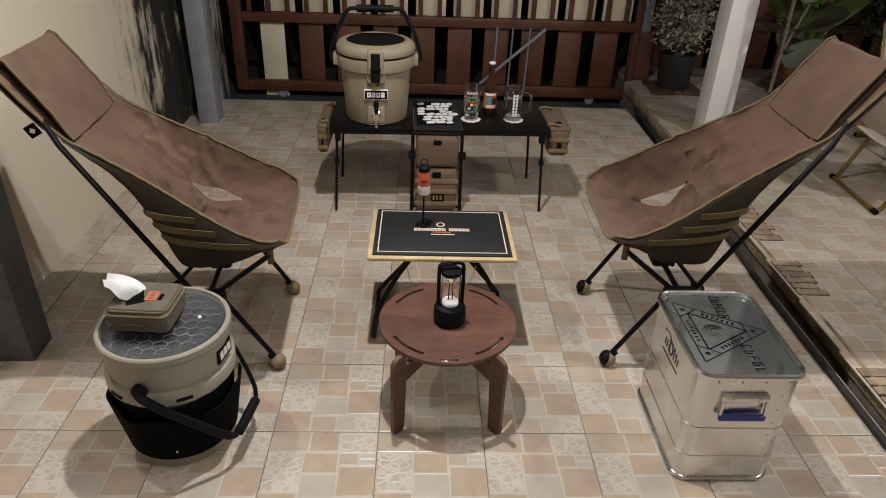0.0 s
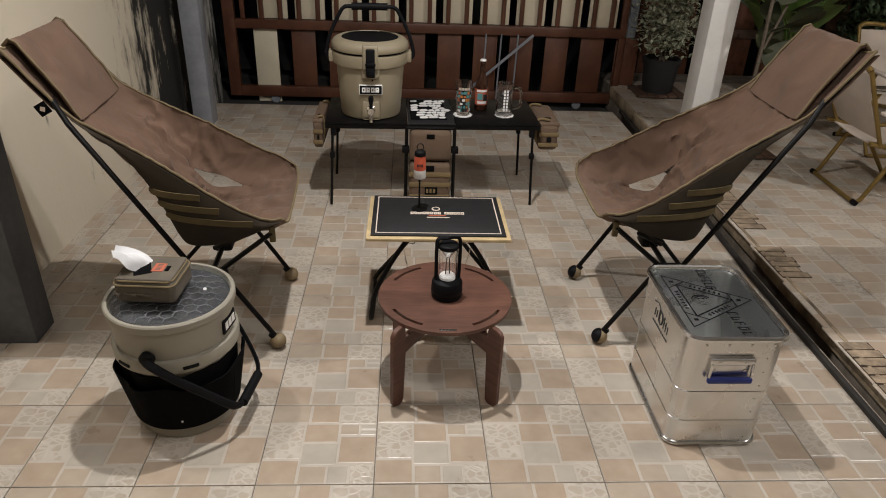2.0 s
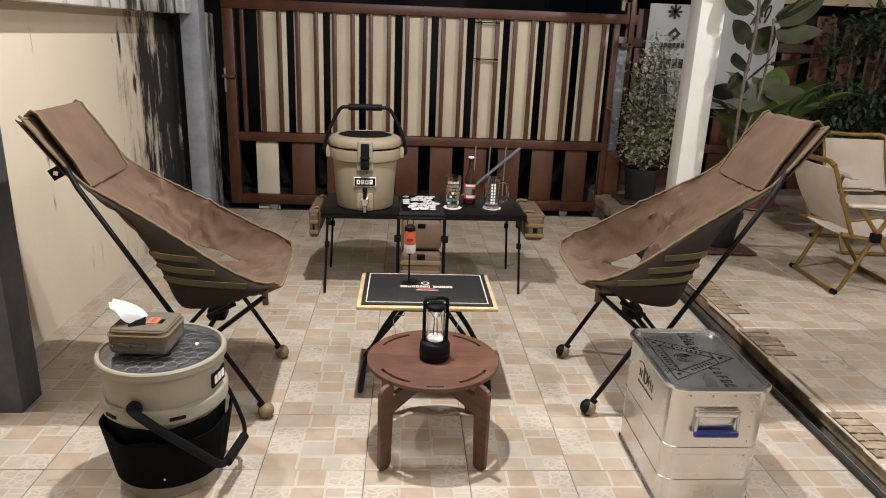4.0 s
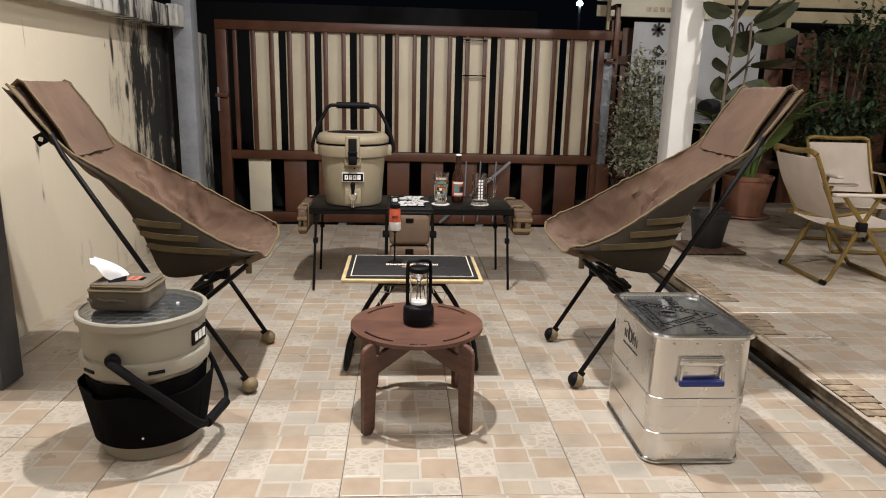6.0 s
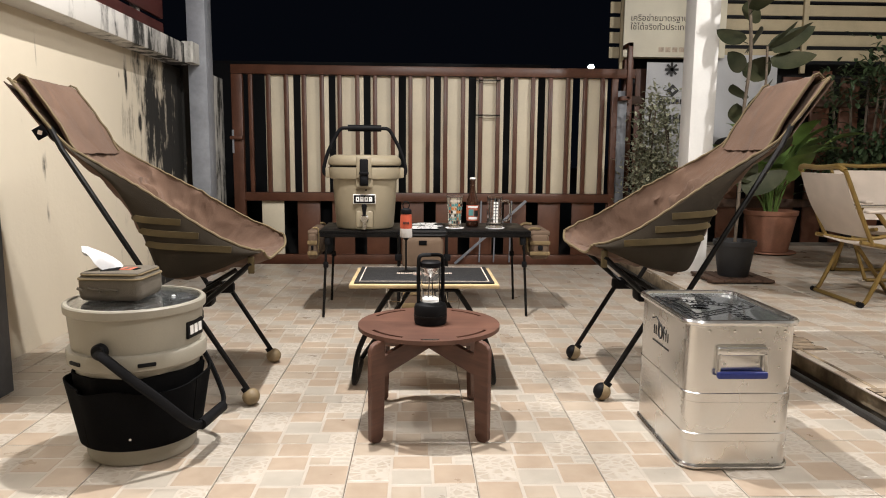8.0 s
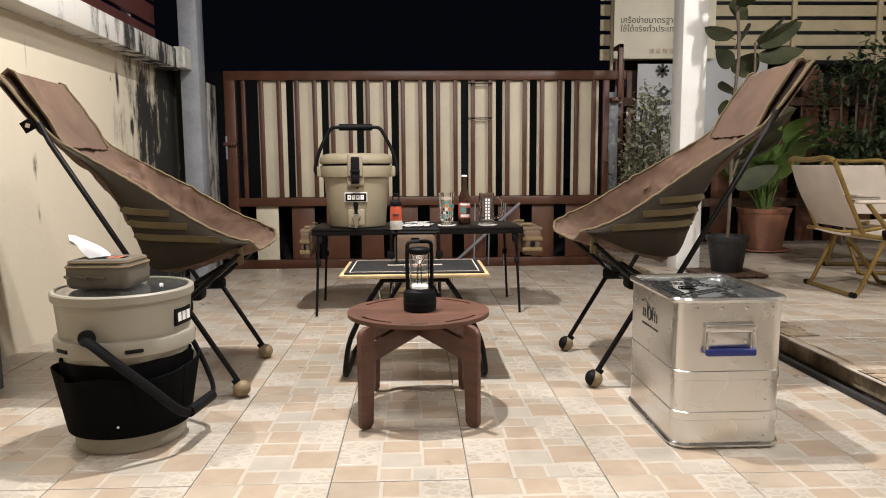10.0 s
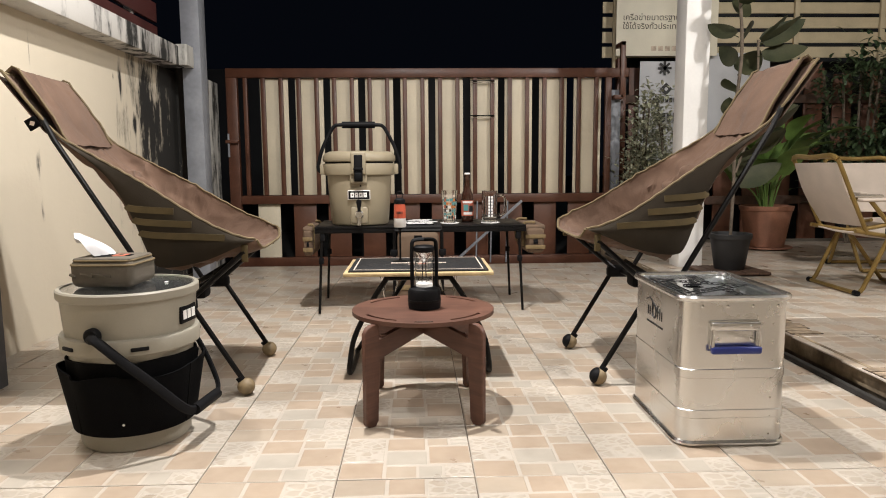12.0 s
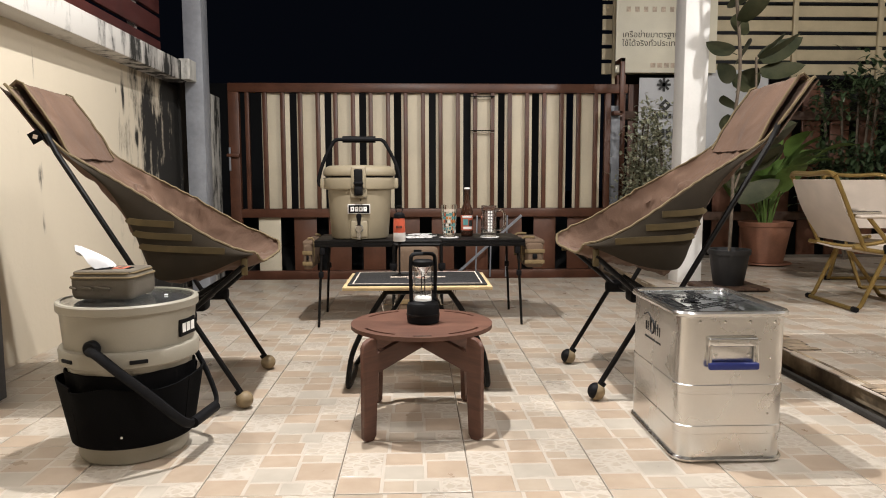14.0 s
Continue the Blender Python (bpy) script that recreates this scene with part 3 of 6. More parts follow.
def camp_chair(m, label, rumple, far):
    ch = thing("camp_chair", m, label, "camp chair", "two camp chairs facing each other")
    mid, edge, wide = finer(SEAT_MID, 4), finer(SEAT_EDGE, 4), finer([(w, 0) for w in SEAT_WIDE], 4)
    cols = 36

    def point(k, c, lift=0.0):
        w = -1 + 2 * c / cols
        a = abs(w)
        g = a ** 6.0
        x = mid[k][0] * (1 - g) + edge[k][0] * g
        z = mid[k][1] * (1 - g) + edge[k][1] * g
        y = math.copysign((wide[k][0] - 0.012 * min(1.0, max(0, 40 - k) / 8)) * (1 - (1 - a) ** 1.25), w)
        soft = max(0.18, min(1.0, (len(mid) - 10 - k) / 12))
        q = Vector((x * 5 + rumple, y * 6, z * 5))
        r = 0.035 * noise.noise(q * 1.3) + 0.030 * noise.noise(q * 3.1)
        ridge = 1 - abs(2 * noise.noise(q * 2.0 + Vector((noise.noise(q * 2), 3.7, 0))))
        r += 0.022 * max(0.0, ridge) ** 5 - 0.012 * max(0.0, 1 - abs(2 * noise.noise(q * 4.3))) ** 4
        r *= 0.6 * soft * (1 - a ** 6) * min(1.0, k / 6)
        # folds where the flank meets the seat and where it runs up into the back
        d = (1 - a) * cols / 2
        if 5 <= k <= 20 and w * far > 0:
            fold = 1.2 + (k - 3) * 0.55 if k < 12 else 6.0
            r -= 0.009 * min(1.0, (k - 4) / 4) * math.exp(-((d - fold) / 0.9) ** 2) - 0.004 * math.exp(-((d - fold + 2.2) / 1.0) ** 2)
        if 18 <= k <= 30 and w * far > 0:
            run = 1.0 + (k - 18) * 0.55
            r += 0.012 * math.exp(-((d - run) / 1.0) ** 2) - 0.010 * math.exp(-((d - run - 1.9) / 1.0) ** 2) + 0.008 * math.exp(-((d - run - 3.8) / 0.9) ** 2)
        return Vector((x - r * 0.5, y, z + r + lift))

    rows = [[point(k, c) for c in range(cols + 1)] for k in range(len(mid))]
    bm = bmesh.new()
    slit = (4, 5, 6, 7) if far < 0 else (cols - 4, cols - 5, cols - 6, cols - 7)
    for k in range(8, 23):
        ease = math.sin(math.pi * (k - 8) / 14)
        for c in (slit[0], slit[1], slit[3]):
            rows[k][c] = rows[k][slit[2]].lerp(rows[k][c], ease)
    for _ in range(4):
        for c in slit:
            for k in range(9, 22):
                rows[k][c] = rows[k][c] * 0.4 + (rows[k - 1][c] + rows[k + 1][c]) * 0.3
    grid = [[bm.verts.new(p) for p in row] for row in rows]
    for k in range(len(rows) - 1):
        for c in range(cols):
            gap = 9 <= k <= 20 and min(slit) <= c < max(slit)
            if not gap:
                bm.faces.new((grid[k][c], grid[k][c + 1], grid[k + 1][c + 1], grid[k + 1][c]))
    bmesh.ops.recalc_face_normals(bm, faces=bm.faces)
    bmesh.ops.subdivide_edges(bm, edges=list(bm.edges), cuts=1, use_grid_fill=True)
    bm.normal_update()
    # pulled wrinkles over the seat and a stitched lozenge pattern on the far flank
    for v in bm.verts:
        p = v.co.copy()
        if v.is_boundary:
            continue
        calm = 1.0 - min(1.0, max(0.0, (p.z - 0.70) / 0.12)) * 0.8
        hem = min(1.0, max(0.0, (0.245 - abs(p.y)) / 0.05)) * min(1.0, max(0.0, (p.x + 0.255) / 0.06))
        q = Vector((p.x * 7 + rumple, p.y * 13, p.z * 7))
        q += 0.7 * Vector((noise.noise(q * 0.6), noise.noise(q * 0.6 + Vector((9, 0, 0))), 0))
        d = 0.015 * (1 - abs(2 * noise.noise(q))) ** 3 + 0.007 * (1 - abs(2 * noise.noise(q * 2.3))) ** 2 - 0.006
        d *= calm * hem
        if p.y * far > 0.10 and p.x < 0.09 and p.z < 0.62:
            for s in (p.x + p.z, p.x - p.z):
                w = abs((s / 0.036) % 1.0 - 0.5) * 0.036
                d -= 0.0038 * math.exp(-(w / 0.006) ** 2)
        v.co = p + v.normal * d
    bmesh.ops.solidify(bm, geom=list(bm.faces), thickness=0.004)
    part("sling_seat", bm, FABRIC, ch, "mauve-brown canvas sling, creased", 60)
    # padded cover of the headrest, folded over the top
    head = [[point(k, c) + Vector((-0.022, 0, 0.016)) * min(1.0, 0.38 + 0.2 * (k - 36)) for c in range(4, cols - 3)] for k in range(36, len(mid))]
    top = head[-1]
    head.append([p + Vector((0.016, 0, 0.008)) for p in top])
    head.append([p + Vector((0.034, 0, -0.010)) for p in top])
    head.append([p + Vector((0.012, 0, -0.07)) for p in top])
    part("headrest_cover", quad_strip(head, 0.004), FABRIC, ch, "mauve-brown canvas headrest sleeve", 60)
    for c in (0, -1):
        part("seam", tube([row[c] + Vector((-0.002 + 0.0015 * math.sin(j * 2.1), 0, 0.003)) for j, row in enumerate(head[:-1])], 0.0036, 6), TRIM, ch, "khaki piping")
    back = [[point(k, c) + Vector((0.014, 0, -0.006)) for c in range(0, cols + 1, 2)] for k in range(38, len(mid))]
    part("headrest_back", quad_strip(back, 0.003), FABRIC, ch, "mauve-brown headrest backing", 60)
    for s in (0, cols):
        part("edge_binding", tube([rows[k][s] + Vector((0, math.copysign(0.002, s - 1), 0.002 + 0.0014 * math.sin(k * 2.3 + rumple))) for k in range(len(rows))], 0.0040, 6), TRIM, ch, "khaki edge binding")
    part("edge_binding", tube([p + Vector((-0.003, 0, 0)) for p in rows[0]], 0.0045, 6), TRIM, ch, "khaki edge binding")
    part("edge_binding", tube([p + Vector((0.004, 0, 0.003)) for p in rows[-1]], 0.0045, 6), TRIM, ch, "khaki edge binding")
    low = finer(SEAT_LOW, 4)
    for sgn in (-1, 1):
        g = []
        for k in range(len(low)):
            line = []
            for j in range(7):
                f = j / 6
                x = edge[k][0] * (1 - f) + low[k][0] * f
                z = edge[k][1] * (1 - f) + low[k][1] * f
                y = sgn * (wide[k][0] + 0.004 - 0.016 * f ** 2.2 + 0.012 * math.sin(math.pi * f))
                line.append(Vector((x, y, z)))
            g.append(line)
        bm = bmesh.new()
        gg = [[bm.verts.new(p) for p in line] for line in g]
        for k in range(len(gg) - 1):
            for j in range(6):
                if not (j >= 3 and sgn == far):
                    bm.faces.new((gg[k][j], gg[k][j + 1], gg[k + 1][j + 1], gg[k + 1][j]))
        bmesh.ops.recalc_face_normals(bm, faces=bm.faces)
        bmesh.ops.solidify(bm, geom=list(bm.faces), thickness=0.002)
        part("side_panel", bm, GUSSET, ch, "dark olive mesh side panel", 60)
        for z in (0.585, 0.545, 0.505):
            line = []
            for k in range(len(low)):
                if edge[k][1] - 0.006 > z > low[k][1] + 0.003:
                    f = (edge[k][1] - z) / (edge[k][1] - low[k][1])
                    x = edge[k][0] * (1 - f) + low[k][0] * f
                    line.append(Vector((x, sgn * (wide[k][0] + 0.0075 - 0.016 * f ** 2.2 + 0.012 * math.sin(math.pi * f)), z + 0.020 * (f - 0.5))))
            if len(line) > 1:
                part("side_strap", ribbon(line, 0.019, 0.003, (0, sgn, 0)), STRAP, ch, "olive webbing band")
        # frame of one side
        y = 0.214 * sgn
        pole = part("back_pole", tube([(0.0, y, 0.285), (0.288, y, 0.785), (0.326, y * 0.88, 0.845)], 0.0082, 10), BLACK_ALU, ch)
        part("front_leg", tube([(-0.210, y, 0.045), (-0.068, y, 0.285)], 0.0082, 10), BLACK_ALU, ch)
        part("front_arm", tube([(-0.06, y * 0.96, 0.300), (-0.235, y * 1.12, 0.452)], 0.0082, 10), BLACK_ALU, ch)
        part("front_arm", tube([(-0.02, y * 0.4, 0.315), (-0.115, y * 0.55, 0.372)], 0.0082, 10), BLACK_ALU, ch)
        part("rear_leg", tube([(0.0, y * 0.96, 0.290), (0.215, y, 0.045)], 0.0082, 10), BLACK_ALU, ch)
        part("hub", box(-0.085, y - 0.016, 0.268, 0.016, y + 0.016, 0.312, 0.012, 2), BLACK_PLASTIC, ch)
        part("front_strap", box(-0.243, y * 1.12 - 0.006, 0.420, -0.225, y * 1.12 + 0.006, 0.472, 0.003), STRAP, ch)
        for fx in (-0.217, 0.222):
            ball = part("foot_ball", lathe([(0.001, -0.026)] + [(0.0265 * math.cos(radians(a)), 0.0265 * math.sin(radians(a))) for a in range(-75, 90, 15)] + [(0.001, 0.0265)], 20), BALL_WOOD, ch, "light brown ball foot", 60, at=pose(fx, y, 0.0275, 0, 34 if fx < 0 else -34, 0))
            if far > 0:
              part("foot_cap", lathe([(0.001, -0.0275)] + [(0.0275 * math.cos(radians(a)), 0.0275 * math.sin(radians(a))) for a in range(-75, -5, 12)], 20), BLACK_PLASTIC, ball, "black rubber cap", 60, at=pose(0, 0, 0, 0, 75 if fx < 0 else -75, 0))
            part("leg_socket", tube([(0, 0, 0.016), (0, 0, 0.036)], 0.0125, 10), BLACK_PLASTIC, ball)
        if sgn == far or far > 0:
            continue
        tag = part("logo_tag", box(-0.017, -0.0015, -0.017, 0.017, 0.0015, 0.017, 0.001), BLACK_CANVAS, ch, "black woven tag", at=pose(0.336, y * 1.07, 0.832, 0, 30, 0))
        part("tag_mark", box(-0.006, -0.0026, -0.006, 0.006, 0.0026, 0.006), PRINT, tag, at=pose(0, 0, 0, 0, 45, 0))
    part("crossbar", tube([(-0.034, -0.19, 0.292), (-0.034, 0.19, 0.292)], 0.009, 10), BLACK_ALU, ch)
    part("hub", box(-0.065, -0.035, 0.27, -0.003, 0.035, 0.318, 0.012, 2), BLACK_PLASTIC, ch)
    return ch


camp_chair(pose(0.65, 0.522, 0, 0, 0, -1), "mauve-brown canvas high-back camp chair beside the aluminium box", 3.1, 1)
camp_chair(pose(-0.866, 0.484, 0, 0, 0, 183) @ Matrix.Diagonal((0.985, 1, 0.962, 1)), "mauve-brown canvas high-back camp chair beside the bucket", 11.7, -1)


# ---- round side table and the lantern on it ----
TBL = (-0.111, 0.163)
rt = thing("round_table", pose(TBL[0], TBL[1], 0), "low round reddish-brown plywood table on crossed legs", "table")
bm = bmesh.new()
RADII = [0.0, 0.05, 0.10, 0.150, 0.166, 0.171, 0.176, 0.186, 0.1975]
SEG = 180


def slot_at(ang):
    """Whether one of the four curved slots lies at that angle."""
    return any(abs((ang - c + 180) % 360 - 180) < 21 for c in (47, 133, 227, 313))


ring = [[bm.verts.new((r * math.cos(2 * math.pi * i / SEG), r * math.sin(2 * math.pi * i / SEG), 0)) for i in range(SEG)] for r in RADII[1:]]
c0 = bm.verts.new((0, 0, 0))
for i in range(SEG):
    j = (i + 1) % SEG
    bm.faces.new((c0, ring[0][i], ring[0][j]))
    for k in range(len(ring) - 1):
        ang = (i + 0.5) * 360 / SEG
        near_end = slot_at(ang) and not (slot_at(ang - 1.0) and slot_at(ang + 1.0))
        cut = slot_at(ang) and ((k in (3, 4) and not near_end))
        if not cut:
            bm.faces.new((ring[k][i], ring[k][j], ring[k + 1][j], ring[k + 1][i]))
bmesh.ops.recalc_face_normals(bm, faces=bm.faces)
ext = bmesh.ops.extrude_face_region(bm, geom=list(bm.faces))
bmesh.ops.translate(bm, vec=(0, 0, 0.011), verts=[v for v in ext["geom"] if isinstance(v, bmesh.types.BMVert)])
part("tabletop", bm, TABLE_WOOD, rt, "reddish-brown round top with four curved slots", 40, at=pose(0, 0, 0.271))
LEG = ((0.190, 0.0), (0.200, 0.0), (0.214, 0.003), (0.222, 0.013), (0.222, 0.250), (0.214, 0.264), (0.200, 0.2705), (0.176, 0.2705), (0.176, 0.262), (0.176, 0.226),
       (0.025, 0.262), (0.0, 0.2705), (0.0, 0.215), (0.176, 0.178), (0.180, 0.012))
for ang in (49, 131):
    right = list(LEG[13:]) + list(LEG[:11])
    outline = right + [(-r, z) for r, z in reversed(right)] + [(0.0, 0.215)]
    bm = slab(outline, -0.0075, 0.0075, 0.002, seg=1, m=pose(0, 0, 0, 90, 0, 0))
    part("crossed_leg", bm, TABLE_WOOD, rt, "", 40, at=pose(0, 0, 0, 0, 0, ang) @ Matrix.Diagonal((1.06, 1, 1, 1)))
plate = part("brass_plate", box(-0.024, -0.004, 0.0, 0.024, 0.004, 0.0012, 0.0004), CHROME, rt, "small engraved brass plate", at=pose(0.0, -0.184, 0.2822))
for k in range(6):
    part("plate_mark", box(-0.018 + 0.0065 * k, -0.002, 0.0012, -0.014 + 0.0065 * k, 0.002, 0.0017), BLACK_PRINT, plate)

ln = thing("camp_lantern", pose(-0.107, 0.158, 0.282, 0, 0, 8), "small black camp lantern with a glass tube, unlit", "lantern")
part("base", lathe([(0.038, 0), (0.044, 0.002), (0.0455, 0.01), (0.0455, 0.048), (0.042, 0.056), (0.034, 0.060), (0.03, 0.062)], 36), BLACK_PLASTIC, ln)
part("base_ring", lathe([(0.0462, 0.020), (0.0468, 0.022), (0.0468, 0.025), (0.0462, 0.027)], 36), BLACK_ALU, ln)
tubeg = part("glass_tube", lathe([(0.027, 0.0625), (0.027, 0.160), (0.0245, 0.160), (0.0245, 0.0625)], 32, caps=False), CLEAR_GLASS, ln, "clear glass tube")
tubeg.visible_shadow = False
part("reflector", lathe([(0.002, 0.128), (0.010, 0.135), (0.022, 0.156), (0.0235, 0.158)], 28), CHROME, ln, "polished reflector cone")
part("light_disc", lathe([(0.0235, 0.0625), (0.0235, 0.070), (0.020, 0.074), (0.0, 0.075)], 28, caps=False), WHITE, ln, "white diffuser disc")
for dx in (-0.006, 0.006):
    part("post", tube([(dx, 0, 0.074), (dx * 0.6, 0, 0.130)], 0.0016, 6), BLACK_ALU, ln)
part("cap", lathe([(0.0275, 0.160), (0.029, 0.162), (0.029, 0.172), (0.024, 0.176), (0.0, 0.177)], 32, caps=False), BLACK_PLASTIC, ln)
for sx in (-1, 1):
    part("handle", tube(spline([(sx * 0.033, 0, 0.05), (sx * 0.034, 0, 0.10), (sx * 0.034, 0, 0.165), (sx * 0.029, 0, 0.190), (0, 0, 0.193)], 5), 0.0042, 8, flat=1.5), BLACK_PLASTIC, ln)

# ---- mat table with the red lantern ----
mt = thing("folding_table", pose(-0.122, 0.565, 0), "low folding table with a pale wooden top on black tube legs", "table")
part("tabletop", box(-0.237, -0.168, 0.333, 0.237, 0.168, 0.345, 0.003), PALE_WOOD, mt, "pale bamboo tabletop")
part("top_joint", box(-0.0008, -0.1685, 0.3302, 0.0008, 0.1685, 0.3452), BLACK_PRINT, mt)
for s in (-1, 1):
    part("leg_frame", tube(spline([(s * 0.10, -0.13, 0.325), (s * 0.15, -0.14, 0.25), (s * 0.205, -0.15, 0.14), (s * 0.222, -0.15, 0.06), (s * 0.225, -0.14, 0.018), (s * 0.222, -0.05, 0.012), (s * 0.222, 0.10, 0.012), (s * 0.215, 0.14, 0.03), (s * 0.12, 0.10, 0.17), (s * 0.025, 0.05, 0.325)], 5), 0.0085, 8), BLACK_ALU, mt)
    part("wire_stay", tube([(s * 0.125, -0.10, 0.33), (s * 0.10, -0.02, 0.15)], 0.0016, 5), CHROME, mt)
for s in (-1, 1):
    part("wire_loop", tube([(s * 0.122, -0.05, 0.331), (s * 0.113, -0.05, 0.268), (s * 0.078, -0.05, 0.266), (s * 0.065, -0.05, 0.331)], 0.0018, 5), CHROME, mt)
part("hinge_bar", tube([(-0.11, -0.13, 0.322), (0.11, -0.13, 0.322)], 0.007, 8), BLACK_ALU, mt)
part("hinge_bar", tube([(-0.05, 0.05, 0.322), (0.05, 0.05, 0.322)], 0.007, 8), BLACK_ALU, mt)

bar = thing("bar_mat", pose(-0.122, 0.575, 0.3455), "black rubber bar mat with a pale printed border", "bar mat")
part("mat", box(-0.222, -0.162, 0, 0.222, 0.152, 0.005, 0.0015), RUBBER, bar)
for x0, y0, x1, y1 in ((-0.207, -0.148, 0.207, -0.1445), (-0.207, 0.1355, 0.207, 0.139), (-0.207, -0.1443, -0.2035, 0.1353), (0.2035, -0.1443, 0.207, 0.1353)):
    part("border_line", box(x0, y0, 0.0045, x1, y1, 0.0062), PRINT, bar)
x = -0.092
for k, w in enumerate((0.011, 0.011, 0.012, 0.012, 0.011, 0.010, 0.011, 0.012, 0, 0.016, 0.012, 0.011, 0.011, 0.010)):
    if w:
        part("print_letter", box(x, -0.004, 0.0048, x + w, 0.014, 0.0063), PRINT, bar)
        part("print_letter", box(x + w * 0.35, 0.0025, 0.0062, x + w * 0.65, 0.0085, 0.0066), RUBBER, bar)
    x += w + 0.0022 if w else 0.009
part("print_badge", lathe([(0.015, 0.0048), (0.015, 0.0063)], 24, centre=(-0.003, 0.040, 0)), PRINT, bar)
part("print_badge_core", lathe([(0.010, 0.0060), (0.010, 0.0067)], 24, centre=(-0.003, 0.040, 0)), RUBBER, bar)
part("print_line", box(-0.030, -0.017, 0.0048, 0.030, -0.010, 0.0062), RED_TAG, bar)
part("print_line", box(-0.036, -0.031, 0.0048, 0.042, -0.026, 0.0062), PRINT, bar)

rl = thing("stand_lantern", pose(-0.184, 0.612, 0.3508), "small red and white lantern on a thin black stand", "lantern")
part("foot", lathe([(0.02, 0), (0.026, 0.001), (0.026, 0.003), (0.006, 0.007), (0.004, 0.012)], 28), BLACK_ALU, rl)
part("pole", tube([(0, 0, 0.01), (0, 0, 0.118)], 0.0032, 8), BLACK_ALU, rl)
part("collar", lathe([(0.004, 0.108), (0.010, 0.116), (0.014, 0.119)], 24), BLACK_PLASTIC, rl)
part("diffuser", lathe([(0.020, 0.1195), (0.0215, 0.122), (0.0205, 0.150)], 32), WHITE, rl, "milky white lower shade")
part("shade", lathe([(0.0206, 0.1503), (0.0195, 0.192), (0.018, 0.199)], 32), RED_SHADE, rl, "orange-red upper shade")
for k in range(5):
    part("shade_mark", box(-0.010 + 0.0042 * k, -0.0215, 0.166, -0.0072 + 0.0042 * k, -0.0188, 0.174), BLACK_PRINT, rl)
part("cap", lathe([(0.019, 0.1995), (0.0195, 0.204), (0.018, 0.213), (0.010, 0.219), (0.0, 0.220)], 32, caps=False), BLACK_PLASTIC, rl)
part("hook", tube([(0.011 * math.cos(a), 0, 0.228 + 0.013 * math.sin(a)) for a in [2 * math.pi * i / 16 for i in range(16)]], 0.0018, 6, closed=True), BLACK_ALU, rl)


# ---- the far table and what stands on it ----
ft = thing("camp_table", pose(-0.112, 1.605, 0, 0, 0, 1.5), "low black three-panel camp table with thin splayed legs", "table")
for x0, x1 in ((-0.487, -0.119), (-0.117, 0.095), (0.097, 0.487)):
    part("panel", box(x0, -0.20, 0.396, x1, 0.20, 0.406, 0.002), BLACK_ALU if x0 != -0.117 else RUBBER, ft)
part("front_rail", box(-0.487, -0.198, 0.376, 0.487, -0.186, 0.3955, 0.002), BLACK_ALU, ft)
part("back_rail", box(-0.487, 0.186, 0.376, 0.487, 0.198, 0.3955, 0.002), BLACK_ALU, ft)
for s in (-1, 1):
    for yy in (-0.192, 0.187):
        leg = part("leg", tube([(s * 0.455, yy * 0.95, 0.38), (s * 0.474, yy, 0.004)], 0.0062, 8), BLACK_ALU, ft)
        part("leg_lock", box(s * 0.46 - 0.011, yy * 0.97 - 0.011, 0.235, s * 0.46 + 0.011, yy * 0.97 + 0.011, 0.262, 0.004), BLACK_PLASTIC, leg)
        part("bracket", box(s * 0.452 - 0.012, yy * 0.95 - 0.012, 0.34, s * 0.452 + 0.012, yy * 0.95 + 0.012, 0.378, 0.004), BLACK_PLASTIC, leg)

hb = thing("hanging_organiser", pose(-0.122, 1.40, 0), "coyote canvas organiser hung in a black frame under the table", "organiser")
for s in (-1, 1):
    part("frame_post", tube([(s * 0.108, -0.002, 0.39), (s * 0.112, 0.0, 0.003)], 0.008, 8), BLACK_ALU, hb)
    part("frame_clip", box(s * 0.112 - 0.016, -0.016, 0.27, s * 0.112 + 0.016, 0.012, 0.30, 0.004), BLACK_PLASTIC, hb)
part("frame_bar", tube([(-0.108, 0, 0.386), (0.108, 0, 0.386)], 0.008, 8), BLACK_ALU, hb)
part("frame_bar", tube([(-0.112, 0, 0.03), (0.112, 0, 0.03)], 0.006, 8), BLACK_ALU, hb)
up = part("upper_pouch", box(-0.095, -0.03, 0.235, 0.095, 0.05, 0.378, 0.022, 4), TAN_CANVAS, hb)
part("flap_tag", box(-0.018, -0.0325, 0.345, 0.018, -0.029, 0.366, 0.001), BLACK_CANVAS, up)
lowp = part("lower_pouch", box(-0.094, -0.045, 0.03, 0.094, 0.05, 0.228, 0.02, 4), TAN_CANVAS, hb)
part("flap_tag", box(-0.019, -0.0475, 0.195, 0.019, -0.044, 0.222, 0.001), BLACK_CANVAS, lowp)
for z in (0.168, 0.118, 0.058):
    part("strap", box(-0.0955, -0.0485, z, 0.0955, -0.0435, z + 0.022, 0.001), TAN_STRAP, lowp)
part("patch", box(-0.022, -0.0512, 0.083, 0.036, -0.0438, 0.118, 0.002), BLACK_CANVAS, lowp)
for k in range(3):
    part("patch_mark", box(-0.016 + 0.016 * k, -0.0522, 0.09, -0.006 + 0.016 * k, -0.0502, 0.111), TAN_STRAP, lowp)


